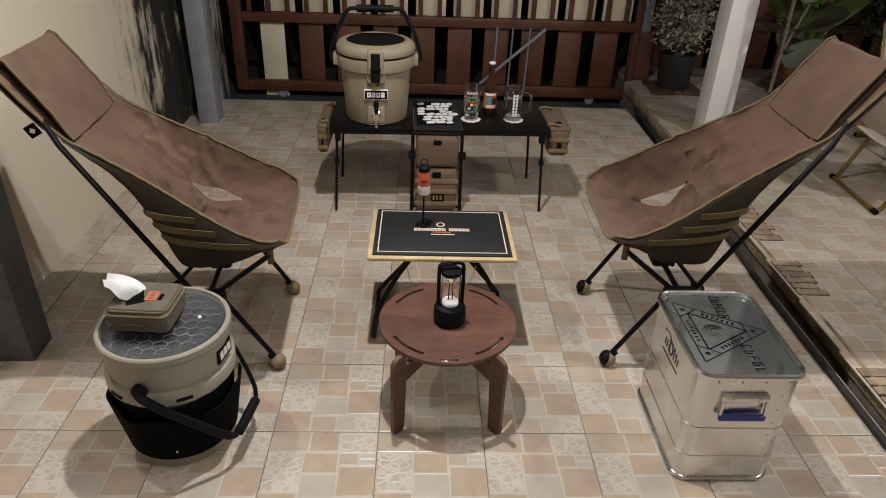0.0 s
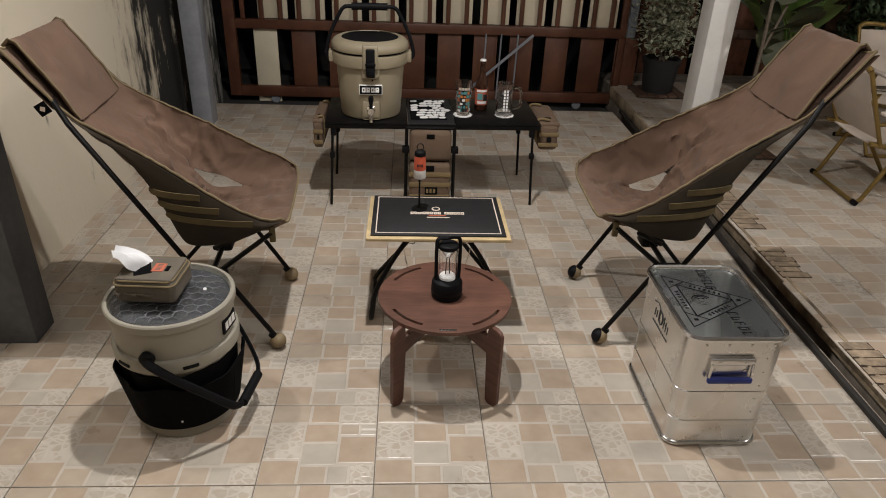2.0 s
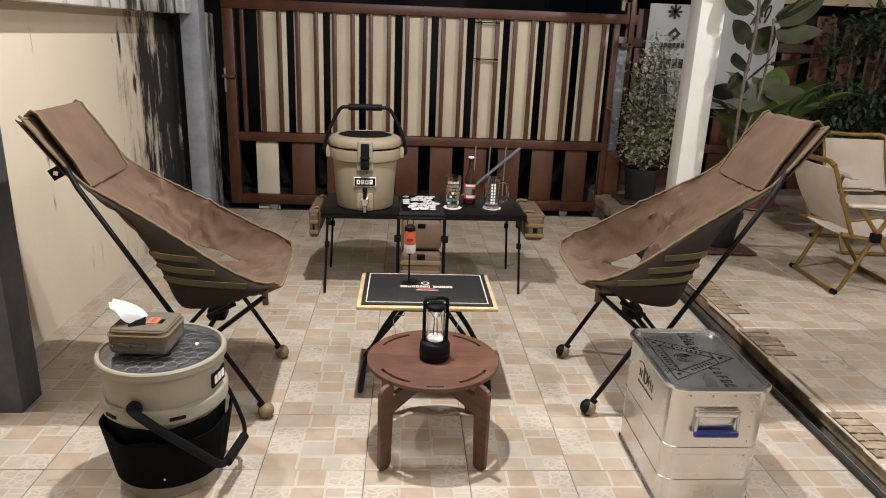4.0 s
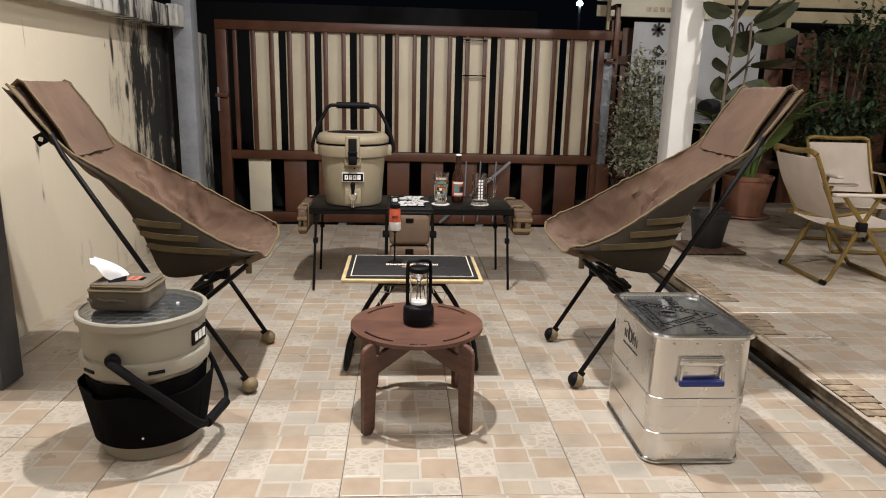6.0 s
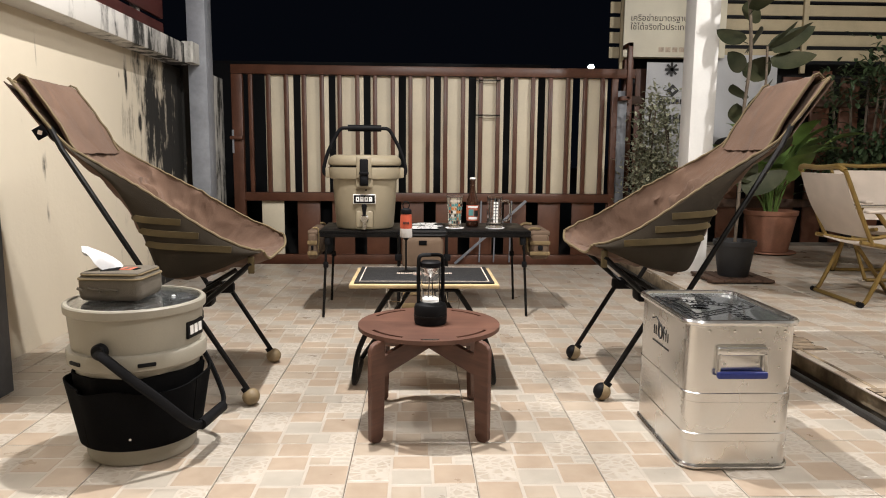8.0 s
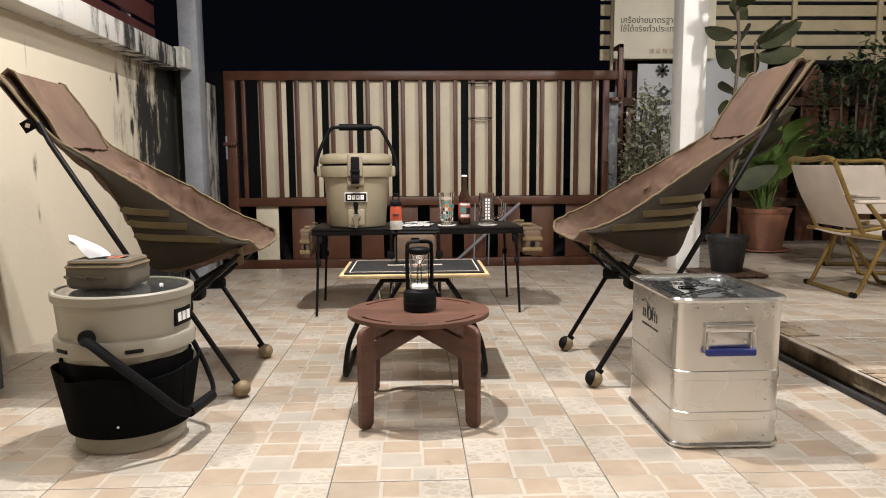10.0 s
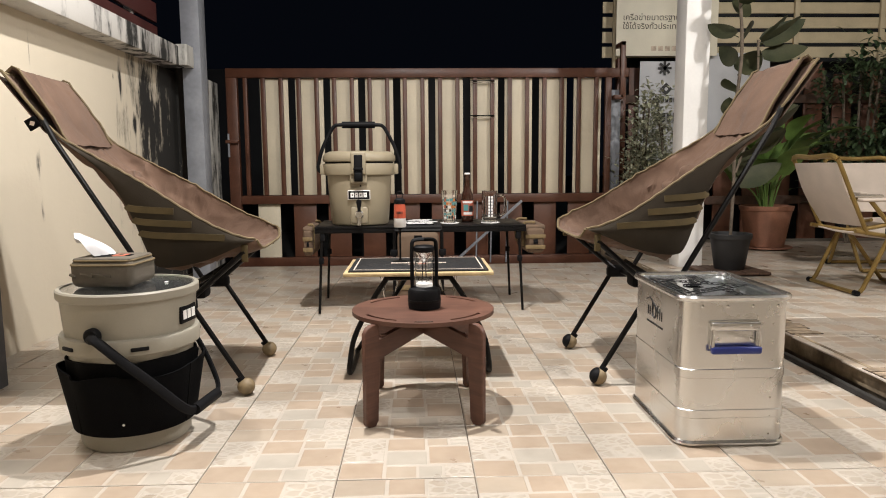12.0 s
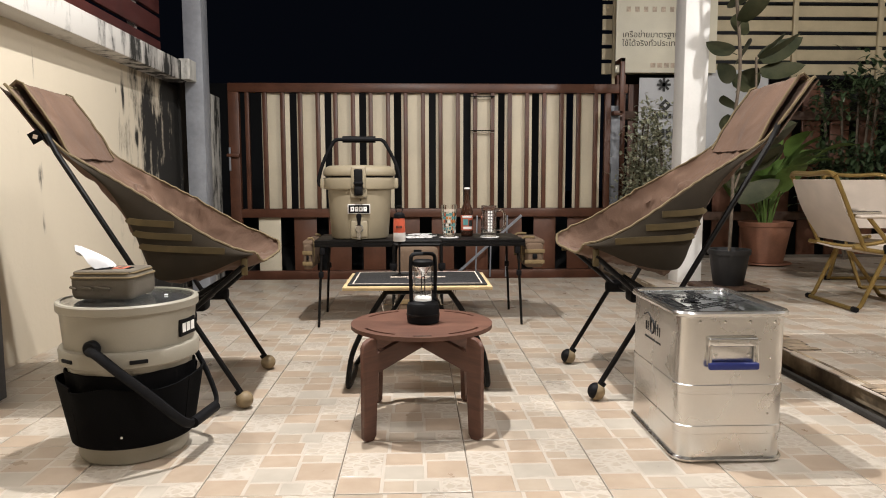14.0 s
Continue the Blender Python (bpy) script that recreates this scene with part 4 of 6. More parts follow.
def side_bag(x, y, rz, label):
    b = thing("side_bag", pose(x, y, 0) @ Matrix.Diagonal((1.0 if rz < 90 else 0.48, 1, 1, 1)), label, "bag", "bags hung on the camp table's ends")
    body = part("body", box(-0.045, -0.15, 0.268, 0.045, 0.15, 0.392, 0.02, 4), TAN_CANVAS, b)
    part("lid_flap", box(-0.049, -0.145, 0.375, 0.049, 0.145, 0.403, 0.012, 3), TAN_CANVAS, b)
    for z in (0.288, 0.338):
        part("strap", box(-0.047, -0.1535, z, 0.047, -0.1485, z + 0.018, 0.001), TAN_STRAP, body)
    part("tag", box(-0.012, -0.09, 0.4028, 0.014, -0.068, 0.4048), BLACK_CANVAS, b)
    for yy in (-0.12, 0.12):
        part("hanging_strap", tube(spline([(-0.052 if rz < 90 else 0.052, yy, 0.30), (-0.056 if rz < 90 else 0.056, yy, 0.38), (-0.045 if rz < 90 else 0.045, yy, 0.41), (0.0, yy - 0.015, 0.412)], 4), 0.006, 6), TAN_STRAP, b)
    part("buckle", box(-0.01, -0.157, 0.312, 0.012, -0.1485, 0.334, 0.003), BLACK_PLASTIC, body)


side_bag(0.43, 1.605, 0, "coyote canvas side bag hanging at the camp table's end")
side_bag(-0.632, 1.585, 180, "coyote canvas side bag hanging at the camp table's end")

# drinks cooler
TOP = 0.4065
co = thing("drinks_cooler", pose(-0.397, 1.560, TOP, 0, 0, 3), "tan round drinks cooler with a tap and a black bail handle", "cooler")
part("body", lathe([(0.122, 0), (0.132, 0.004), (0.136, 0.012), (0.150, 0.20), (0.151, 0.243)], 56), TAN_PLASTIC, co)
part("collar", lathe([(0.158, 0.232), (0.166, 0.236), (0.1675, 0.242), (0.169, 0.280), (0.167, 0.286), (0.150, 0.288)], 56), TAN_PLASTIC, co)
part("seal", lathe([(0.161, 0.2885), (0.161, 0.2945)], 56), BLACK_PLASTIC, co)
lid = part("lid", lathe([(0.165, 0.295), (0.170, 0.298), (0.172, 0.306), (0.170, 0.322), (0.160, 0.335), (0.142, 0.343), (0.128, 0.344), (0.126, 0.340)], 56), TAN_PLASTIC, co)
part("lid_pad", lathe([(0.1255, 0.3403), (0.124, 0.3425), (0.0, 0.343)], 48, caps=False), BLACK_PLASTIC, lid, "black non-slip pad")
part("latch_boss", box(-0.034, -0.182, 0.236, 0.034, -0.150, 0.338, 0.008, 3), TAN_PLASTIC, co)
part("latch_boss_tail", box(-0.038, -0.166, 0.195, 0.038, -0.136, 0.238, 0.008, 3), TAN_PLASTIC, co)
latch = part("latch", box(-0.019, -0.192, 0.205, 0.019, -0.176, 0.325, 0.006, 3), BLACK_PLASTIC, co, "black rubber latch")
part("latch_lip", box(-0.022, -0.198, 0.255, 0.022, -0.188, 0.268, 0.004, 2), BLACK_PLASTIC, latch)
part("latch_tab", box(-0.016, -0.199, 0.212, 0.016, -0.190, 0.243, 0.004, 2), BLACK_PLASTIC, latch)
part("vent_plug", lathe([(0.004, 0), (0.004, 0.005)], 12), BLACK_PLASTIC, co, at=pose(0.008, -0.146, 0.185, 90, 0, 0))
lab = part("badge", box(-0.051, -0.1515, 0.122, 0.051, -0.140, 0.165, 0.002), WHITE, co, "white-edged black badge")
part("badge_field", box(-0.048, -0.1527, 0.125, 0.048, -0.1505, 0.162, 0.001), BLACK_PLASTIC, lab)
for k in range(4):
    part("badge_mark", box(-0.038 + 0.0195 * k, -0.1538, 0.133, -0.0225 + 0.0195 * k, -0.1518, 0.154), WHITE, lab)
    part("badge_gap", box(-0.0325 + 0.0195 * k, -0.1543, 0.139 + 0.006 * (k % 2), -0.028 + 0.0195 * k, -0.1533, 0.148), BLACK_PLASTIC, lab)
part("tap_recess", box(-0.042, -0.142, 0.006, 0.042, -0.126, 0.095, 0.014, 3), TAN_PLASTIC, co)
tap = part("tap", lathe([(0.019, -0.004), (0.019, 0.010), (0.012, 0.016), (0.012, 0.045), (0.015, 0.046), (0.015, 0.052)], 24), CHROME, co, "polished steel tap", at=pose(0, -0.138, 0.055, 90, 0, 0))
part("tap_spout", tube([(0, -0.172, 0.058), (0, -0.176, 0.035), (0, -0.177, 0.006)], 0.0085, 12), CHROME, co)
part("tap_lever", lathe([(0.007, 0.0), (0.008, 0.02), (0.0125, 0.048), (0.010, 0.057), (0.0, 0.060)], 20, caps=False), BLACK_PLASTIC, co, "black tap lever", at=pose(0, -0.176, 0.066, 8, 0, 0))
part("bail_handle", tube(spline([(-0.176, 0.0, 0.247), (-0.190, 0.0, 0.256), (-0.192, -0.0, 0.285), (-0.170, 0.0, 0.36), (-0.132, 0.0, 0.435), (-0.112, 0.0, 0.462), (-0.08, 0, 0.468), (0.08, 0, 0.468), (0.112, 0, 0.462), (0.132, 0, 0.435), (0.170, 0, 0.36), (0.192, 0, 0.285), (0.190, 0, 0.256), (0.176, 0.0, 0.247)], 5), 0.0085, 10), BLACK_PLASTIC, co)
part("grip", tube([(-0.078, 0, 0.468), (0.078, 0, 0.468)], 0.0155, 14), BLACK_PLASTIC, co, "black foam grip")
for s in (-1, 1):
    part("handle_ear", box(s * 0.172 - 0.012, -0.03, 0.236, s * 0.172 + 0.012, 0.03, 0.285, 0.006, 2), TAN_PLASTIC, co)

# printed cloth: black with white figures
cl = thing("printed_cloth", pose(-0.134, 1.605, TOP, 0, 0, 1.5), "folded black cloth printed with white figures", "cloth")
part("cloth", box(-0.083, -0.150, 0, 0.083, 0.160, 0.004, 0.0015), BLACK_CANVAS, cl)
rng = random.Random(5)
for r in range(8):
    x = -0.080
    while x < 0.066:
        w = rng.uniform(0.022, 0.050)
        h = rng.uniform(0.028, 0.040)
        y0 = -0.142 + 0.0365 * r + rng.uniform(-0.003, 0.004)
        if rng.random() < 0.88:
            part("printed_figure", slab([(x + dx * w, y0 + dy * h) for dx, dy in ((0.1, 0), (0.8, 0.05), (1, 0.5), (0.75, 1), (0.3, 0.85), (0, 0.6))], 0.0035, 0.0047), WHITE, cl)
        x += w * 0.92 + 0.002


def coaster(x, y):
    c = thing("coaster", pose(x, y, TOP), "white scalloped paper coaster under a glass", "coaster", "coasters")
    n = 40
    part("disc", slab([((0.0435 + 0.0025 * math.cos(10 * 2 * math.pi * i / n)) * math.cos(2 * math.pi * i / n), (0.0435 + 0.0025 * math.cos(10 * 2 * math.pi * i / n)) * math.sin(2 * math.pi * i / n)) for i in range(n)], 0, 0.004, 0.001, seg=1), WHITE, c)


coaster(0.030, 1.538)
coaster(0.226, 1.545)
pg = thing("pint_glass", pose(0.030, 1.538, TOP + 0.0045), "clear pint glass with an orange and teal print", "glass")
part("glass", lathe([(0.028, 0), (0.030, 0.003), (0.0405, 0.153), (0.0385, 0.153), (0.0285, 0.012), (0.0, 0.010)], 36, caps=False), CLEAR_GLASS, pg)


def wrap(r0, r1, z0, z1, a0, a1, n=8):
    """A patch bent round a glass, between two angles in degrees (0: towards the front)."""
    bm = bmesh.new()
    g = []
    for z, r in ((z0, r0), (z1, r1)):
        g.append([bm.verts.new((r * math.sin(radians(a0 + (a1 - a0) * i / n)), -r * math.cos(radians(a0 + (a1 - a0) * i / n)), z)) for i in range(n + 1)])
    for i in range(n):
        bm.faces.new((g[0][i], g[0][i + 1], g[1][i + 1], g[1][i]))
    bmesh.ops.recalc_face_normals(bm, faces=bm.faces)
    bmesh.ops.solidify(bm, geom=list(bm.faces), thickness=0.0006)
    return bm


def gl_r(z):
    return 0.0313 + (0.0105 * z / 0.153)


pr = random.Random(8)
for row in range(6):
    z0 = 0.020 + 0.0165 * row
    a0 = -56 + pr.uniform(0, 12)
    while a0 < 50:
        w, hgt = pr.uniform(9, 24), pr.uniform(0.008, 0.015)
        part("print", wrap(gl_r(z0), gl_r(z0 + hgt), z0, z0 + hgt, a0, a0 + w, 4), pr.choice((ORANGE, TEAL, RED_TAG, BLACK_PRINT, TEAL, WHITE)), pg)
        a0 += w + pr.uniform(2, 9)
for k in range(8):
    part("print", wrap(gl_r(0.121), gl_r(0.133), 0.121, 0.133, -40 + 10 * k, -33 + 10 * k, 2), PRINT, pg)
bo = thing("beer_bottle", pose(0.122, 1.632, TOP), "dark brown glass bottle with a red and teal label", "bottle")
part("bottle", lathe([(0.027, 0), (0.0295, 0.003), (0.0305, 0.012), (0.0305, 0.112), (0.028, 0.132), (0.018, 0.158), (0.0135, 0.18), (0.0125, 0.222), (0.0135, 0.224), (0.0135, 0.231)], 36), AMBER_GLASS, bo)
part("crown_cap", lathe([(0.0148, 0.2312), (0.0148, 0.236), (0.012, 0.239), (0.0, 0.2395)], 24, caps=False), WHITE, bo, "pale crown cap")
part("label", wrap(0.0309, 0.0309, 0.030, 0.105, -80, 80, 14), RED_TAG, bo, "red paper label")
for z0, z1, a0, a1, mm in ((0.092, 0.102, -50, 50, WHITE), (0.055, 0.085, -40, 6, TEAL), (0.050, 0.080, 12, 55, BLACK_PRINT), (0.036, 0.048, -40, 45, WHITE)):
    part("label_print", wrap(0.0316, 0.0316, z0, z1, a0, a1), mm, bo)
mg = thing("glass_mug", pose(0.222, 1.545, TOP + 0.0045), "clear glass beer mug with white print and a thick handle", "mug")
part("glass", lathe([(0.037, 0), (0.0395, 0.004), (0.038, 0.012), (0.0365, 0.150), (0.033, 0.150), (0.0335, 0.020), (0.0, 0.016)], 36, caps=False), CLEAR_GLASS, mg)
part("handle", tube(spline([(0.036, 0, 0.122), (0.058, 0, 0.128), (0.074, 0, 0.112), (0.076, 0, 0.065), (0.066, 0, 0.036), (0.036, 0, 0.030)], 5), 0.0062, 10), CLEAR_GLASS, mg)
for col in range(2):
    for k in range(7):
        a = -14 + 20 * col
        part("print", wrap(0.0388, 0.0382, 0.026 + 0.0145 * k, 0.037 + 0.0145 * k, a, a + 13, 4), WHITE, mg)


# ---- aluminium box ----
ab = thing("aluminium_box", pose(0.628, 0.014, 0), "silver aluminium storage box with a printed clear lid and blue-gripped handles", "storage box")
BX, BY, BH = 0.131, 0.182, 0.366
bm = bmesh.new()
outer, inner = rounded(-BX, -BY, BX, BY, 0.038, 8), rounded(-BX + 0.003, -BY + 0.003, BX - 0.003, BY - 0.003, 0.035, 8)
zs = [(0.0, 0.0), (0.070, 0.0), (0.072, 0.0016), (0.090, 0.0016), (0.092, 0.0), (0.168, 0.0), (0.170, 0.0016), (0.190, 0.0016), (0.192, 0.0), (BH - 0.006, 0.0)]
loops = [[bm.verts.new((x * (1 + d / BX), y * (1 + d / BY), z)) for x, y in outer] for z, d in zs]
loops += [[bm.verts.new((x, y, BH - 0.006)) for x, y in inner], [bm.verts.new((x, y, 0.006)) for x, y in inner]]
n_o = len(outer)
for a, b in zip(loops, loops[1:]):
    for i in range(n_o):
        bm.faces.new((a[i], a[(i + 1) % n_o], b[(i + 1) % n_o], b[i]))
bm.faces.new(loops[0])
bm.faces.new(loops[-1])
body = part("body", bm, ALU, ab, "brushed aluminium body with pressed ribs", 30)
part("base_rim", tube([(x * 1.005, y * 1.004, 0.0085) for x, y in outer], 0.0062, 8, closed=True), ALU_RIM, ab)
part("top_rim", tube([(x * 1.02, y * 1.015, BH - 0.004) for x, y in outer], 0.008, 8, closed=True), ALU_RIM, ab)
box_lid = part("lid_panel", slab(rounded(-BX + 0.004, -BY + 0.004, BX - 0.004, BY - 0.004, 0.034, 8), BH - 0.012, BH - 0.007), BOX_LID, ab, "clear acrylic lid plate")
box_lid.visible_shadow = False
# triangular printed badge and two words' worth of bars on the lid
lidp = BH - 0.0062
tri = [(-0.103, 0.138), (0.113, 0.007), (-0.1, -0.125)]


def inset(t, f):
    cx, cy = sum(p[0] for p in t) / 3, sum(p[1] for p in t) / 3
    return [(cx + (x - cx) * f, cy + (y - cy) * f) for x, y in t]


for f, w in ((1.0, 0.0016), (0.62, 0.0022)):
    t3 = inset(tri, f)
    for i in range(3):
        a, b = t3[i], t3[(i + 1) % 3]
        part("lid_line", ribbon([(a[0], a[1], lidp), (b[0], b[1], lidp)], w * 2, 0.0006, (0, 0, 1)), LID_INK, ab)
for i in range(3):
    a, b, c = tri[i], tri[(i + 1) % 3], tri[(i + 2) % 3]
    p = [a[0] + (b[0] - a[0]) * 0.26, a[1] + (b[1] - a[1]) * 0.26]
    q = [a[0] + (c[0] - a[0]) * 0.26, a[1] + (c[1] - a[1]) * 0.26]
    part("lid_line", ribbon([(*p, lidp), (*q, lidp)], 0.003, 0.0006, (0, 0, 1)), LID_INK, ab)
    mid = [(p[0] + q[0] + a[0]) / 3, (p[1] + q[1] + a[1]) / 3]
    part("lid_print", box(mid[0] - 0.006, mid[1] - 0.005, lidp - 0.0003, mid[0] + 0.006, mid[1] + 0.005, lidp + 0.0003), LID_INK, ab)
    e0, e1 = inset(tri, 0.80)[i], inset(tri, 0.80)[(i + 1) % 3]
    for k in range(7):
        f = 0.3 + 0.4 * k / 6
        m_ = pose(e0[0] + (e1[0] - e0[0]) * f, e0[1] + (e1[1] - e0[1]) * f, lidp, 0, 0, math.degrees(math.atan2(e1[1] - e0[1], e1[0] - e0[0])))
        part("lid_print", box(-0.0028, -0.005, -0.0003, 0.0028, 0.005, 0.0003), LID_INK, ab, at=m_)
cx, cy = (sum(p[0] for p in tri) / 3, sum(p[1] for p in tri) / 3)
for rr in (0.010, 0.019, 0.027):
    part("lid_swirl", tube([(cx + rr * math.cos(a), cy + rr * math.sin(a) * 0.9, lidp) for a in [0.4 + 5.0 * i / 24 for i in range(25)]], 0.0016, 4, flat=0.3), LID_INK, ab)
for count, (ax0, ay0), (ax1, ay1) in ((6, (0.026, 0.164), (0.022, 0.072)), (5, (0.029, -0.061), (0.03, -0.155))):
    for k in range(count):
        f = k / (count - 1)
        m_ = pose(ax0 + (ax1 - ax0) * f, ay0 + (ay1 - ay0) * f, lidp, 0, 0, math.degrees(math.atan2(ay1 - ay0, ax1 - ax0)))
        part("lid_letter", box(-0.0068, -0.014, -0.0003, -0.0030, 0.014, 0.0003), LID_INK, ab, at=m_)
        for yy in ((-0.0125, 0.0115), (-0.0125,), (0.0, 0.0115))[k % 3]:
            part("lid_letter", box(-0.0030, yy, -0.0003, 0.0060, yy + 0.0035, 0.0003), LID_INK, ab, at=m_)
        if k % 2:
            part("lid_letter", box(0.0035, -0.012, -0.0003, 0.0068, 0.006, 0.0003), LID_INK, ab, at=m_)
# handles on both short sides
for s in (-1, 1):
    y = s * (BY + 0.001)
    hx = -0.008 if s < 0 else 0.0
    hp = part("handle_plate", box(hx - 0.058, min(y, y + s * 0.004), 0.240, hx + 0.058, max(y, y + s * 0.004), 0.310, 0.0015), ALU_RIM, ab)
    part("handle_bracket", box(hx - 0.060, min(y, y + s * 0.013), 0.286, hx + 0.060, max(y, y + s * 0.013), 0.307, 0.005, 3), ALU_RIM, ab)
    part("handle_bail", tube([(hx + -0.054, y + s * 0.011, 0.290), (hx + -0.056, y + s * 0.013, 0.250), (hx + -0.050, y + s * 0.014, 0.2415), (hx + 0.050, y + s * 0.014, 0.2415), (hx + 0.056, y + s * 0.013, 0.250), (hx + 0.054, y + s * 0.011, 0.290)], 0.0042, 8), ALU_RIM, ab)
    part("handle_grip", box(hx - 0.060, y + s * 0.014 - 0.007, 0.232, hx + 0.060, y + s * 0.014 + 0.007, 0.250, 0.005, 3), BLUE, ab, "dark blue plastic grip")
    for x, z in ((-0.035, 0.297), (0.035, 0.297), (-0.04, 0.265), (0.04, 0.265)):
        part("rivet", lathe([(0.0045, 0), (0.004, 0.002), (0.0, 0.003)], 10, caps=False), ALU, ab, at=pose(hx + x, y + s * (0.013 if z > 0.28 else 0.004), z, 90 if s < 0 else -90, 0, 0))
    for k in range(7):
        part("rivet", lathe([(0.0025, 0), (0.0, 0.0012)], 8, caps=False), ALU_RIM, ab, at=pose(0.086, y, 0.03 + 0.045 * k, 90 if s < 0 else -90, 0, 0))
for k in range(4):
    part("rivet", lathe([(0.0042, 0), (0.0, 0.002)], 10, caps=False), ALU_RIM, ab, at=pose(-0.085 + 0.06 * k, -BY - 0.0005, 0.343, 90, 0, 0))
# scrawled print on the long side, as bars
for k, (y, h) in enumerate(((-0.005, 0.040), (0.012, 0.024), (0.026, 0.024), (-0.045, 0.036), (-0.062, 0.030), (-0.076, 0.024))):
    part("side_print", box(-BX - 0.0012, y + 0.03, 0.276, -BX + 0.0004, y + 0.0335, 0.276 + h), BLACK_PRINT, ab)
part("side_print", tube([(-BX - 0.0006, 0.012 + 0.014 * math.cos(a), 0.292 + 0.018 * math.sin(a)) for a in [2 * math.pi * i / 18 for i in range(18)]], 0.0022, 4, closed=True), BLACK_PRINT, ab)
part("side_print", ribbon([(-BX - 0.0006, 0.075, 0.314), (-BX - 0.0006, 0.045, 0.324), (-BX - 0.0006, -0.03, 0.292)], 0.003, 0.001, (-1, 0, 0)), BLACK_PRINT, ab)
for k in range(9):
    part("side_print", box(-BX - 0.0012, 0.055 - 0.0135 * k, 0.256, -BX + 0.0004, 0.0645 - 0.0135 * k, 0.261), BLACK_PRINT, ab)

# ---- bucket with its wrap, and the tissue pouch ----
BC = (-0.846, -0.006)
bk = thing("bucket", pose(BC[0], BC[1], 0), "beige-grey bucket with a clear lid and a black canvas tool wrap", "bucket")
part("shell", lathe([(0.118, 0), (0.126, 0.003), (0.129, 0.010), (0.131, 0.05), (0.145, 0.24), (0.150, 0.275), (0.157, 0.3655)], 56), SAGE_PLASTIC, bk)
part("rim", lathe([(0.152, 0.364), (0.161, 0.365), (0.164, 0.368), (0.1645, 0.385), (0.161, 0.3885), (0.153, 0.3885), (0.150, 0.372)], 56, caps=False), SAGE_PLASTIC, bk)
part("band", lathe([(0.146, 0.238), (0.158, 0.240), (0.1615, 0.244), (0.163, 0.272), (0.160, 0.278), (0.147, 0.282)], 56), SAGE_PLASTIC, bk)
for a in (-125, -62, 35, 150):
    part("band_slot", box(-0.020, -0.003, -0.0045, 0.020, 0.003, 0.0045, 0.002), BLACK_PLASTIC, bk, at=pose(0.1625 * math.cos(radians(a)), 0.1625 * math.sin(radians(a)), 0.258, 0, 0, a + 90))
# flat disc under the ribs; the bucket's inner shade is put into its black
part("lid_well", lathe([(0.151, 0.372), (0.0, 0.372)], 56, caps=False), LID_SHADE, bk, "black disc standing for the shaded hollow under the lid")
lidb = part("lid", lathe([(0.0, 0.3845), (0.1495, 0.3845), (0.1495, 0.3865), (0.0, 0.3870)], 56, caps=False), CLEAR_LID, bk, "clear plastic lid with honeycomb ribs")
bm = bmesh.new()
hs = 0.0195
for i in range(-7, 8):
    for j in range(-7, 8):
        hx, hy = hs * 1.732 * (i + 0.5 * (j % 2)), hs * 1.5 * j
        if hx * hx + hy * hy < 0.130 ** 2:
            for k in range(3):
                a0, a1 = radians(30 + 60 * k), radians(90 + 60 * k)
                tube([(hx + hs * math.cos(a0), hy + hs * math.sin(a0), 0.3775), (hx + hs * math.cos(a1), hy + hs * math.sin(a1), 0.3775)], 0.0011, 4, bm=bm)
lidb.visible_shadow = False
part("honeycomb_rib", bm, LID_RIB, bk, "clear honeycomb ribs")
part("lid_stud", lathe([(0.005, 0.388), (0.004, 0.3905), (0.0, 0.391)], 14, caps=False, centre=(0.085, 0.020, 0)), WHITE, bk)
for a, mm in ((-10, BLACK_PLASTIC),):
    m_ = pose(0.1525 * math.cos(radians(a)), 0.1525 * math.sin(radians(a)), 0.318, 0, 0, a + 90)
    bl = part("badge", box(-0.036, -0.003, -0.021, 0.036, 0.004, 0.021, 0.002), BLACK_PLASTIC, bk, "black badge with pale marks", at=m_)
    for k in range(3):
        part("badge_mark", box(-0.028 + 0.020 * k, -0.0042, -0.011, -0.013 + 0.020 * k, -0.002, 0.011), WHITE, bl)


def flared(r0, r1, z0, z1, a0, a1, dip, n=40, thick=0.004):
    """A cloth band round the bucket with a dipping upper edge."""
    rows = []
    for j in range(9):
        f = j / 8
        row = []
        for i in range(n + 1):
            a = radians(a0 + (a1 - a0) * i / n)
            top = z1 - dip * (0.5 + 0.5 * math.cos((a - radians(a0)) * 5.0))
            rr = r0 + (r1 - r0) * f + 0.004 * f * math.sin(a * 9)
            row.append(Vector((rr * math.cos(a), rr * math.sin(a), z0 + (top - z0) * f)))
        rows.append(row)
    return quad_strip(rows, thick)


wrapb = part("tool_wrap", flared(0.139, 0.149, 0.045, 0.226, 0, 360, 0.004, 72), BLACK_CANVAS, bk, "black canvas tool wrap")
for a0, a1, dz in ((168, 236, 0.206), (237, 342, 0.198), (343, 380, 0.208), (40, 160, 0.205)):
    part("wrap_pocket", flared(0.144, 0.168, 0.046, dz, a0, a1, 0.012, 24), BLACK_CANVAS, wrapb)
part("wrap_snap", lathe([(0.003, 0), (0.003, 0.0015), (0.0015, 0.002)], 12), ALU, wrapb, at=pose(0.030, -0.147, 0.078, 90, 0, 12))
for a in (-98, 82):
    c, s_ = math.cos(radians(a)), math.sin(radians(a))
    part("handle_pivot", lathe([(0.019, 0), (0.019, 0.012), (0.015, 0.016), (0, 0.0165)], 20, caps=False), BLACK_PLASTIC, bk, at=pose(0.155 * c, 0.155 * s_, 0.294, 90, 0, a + 90))
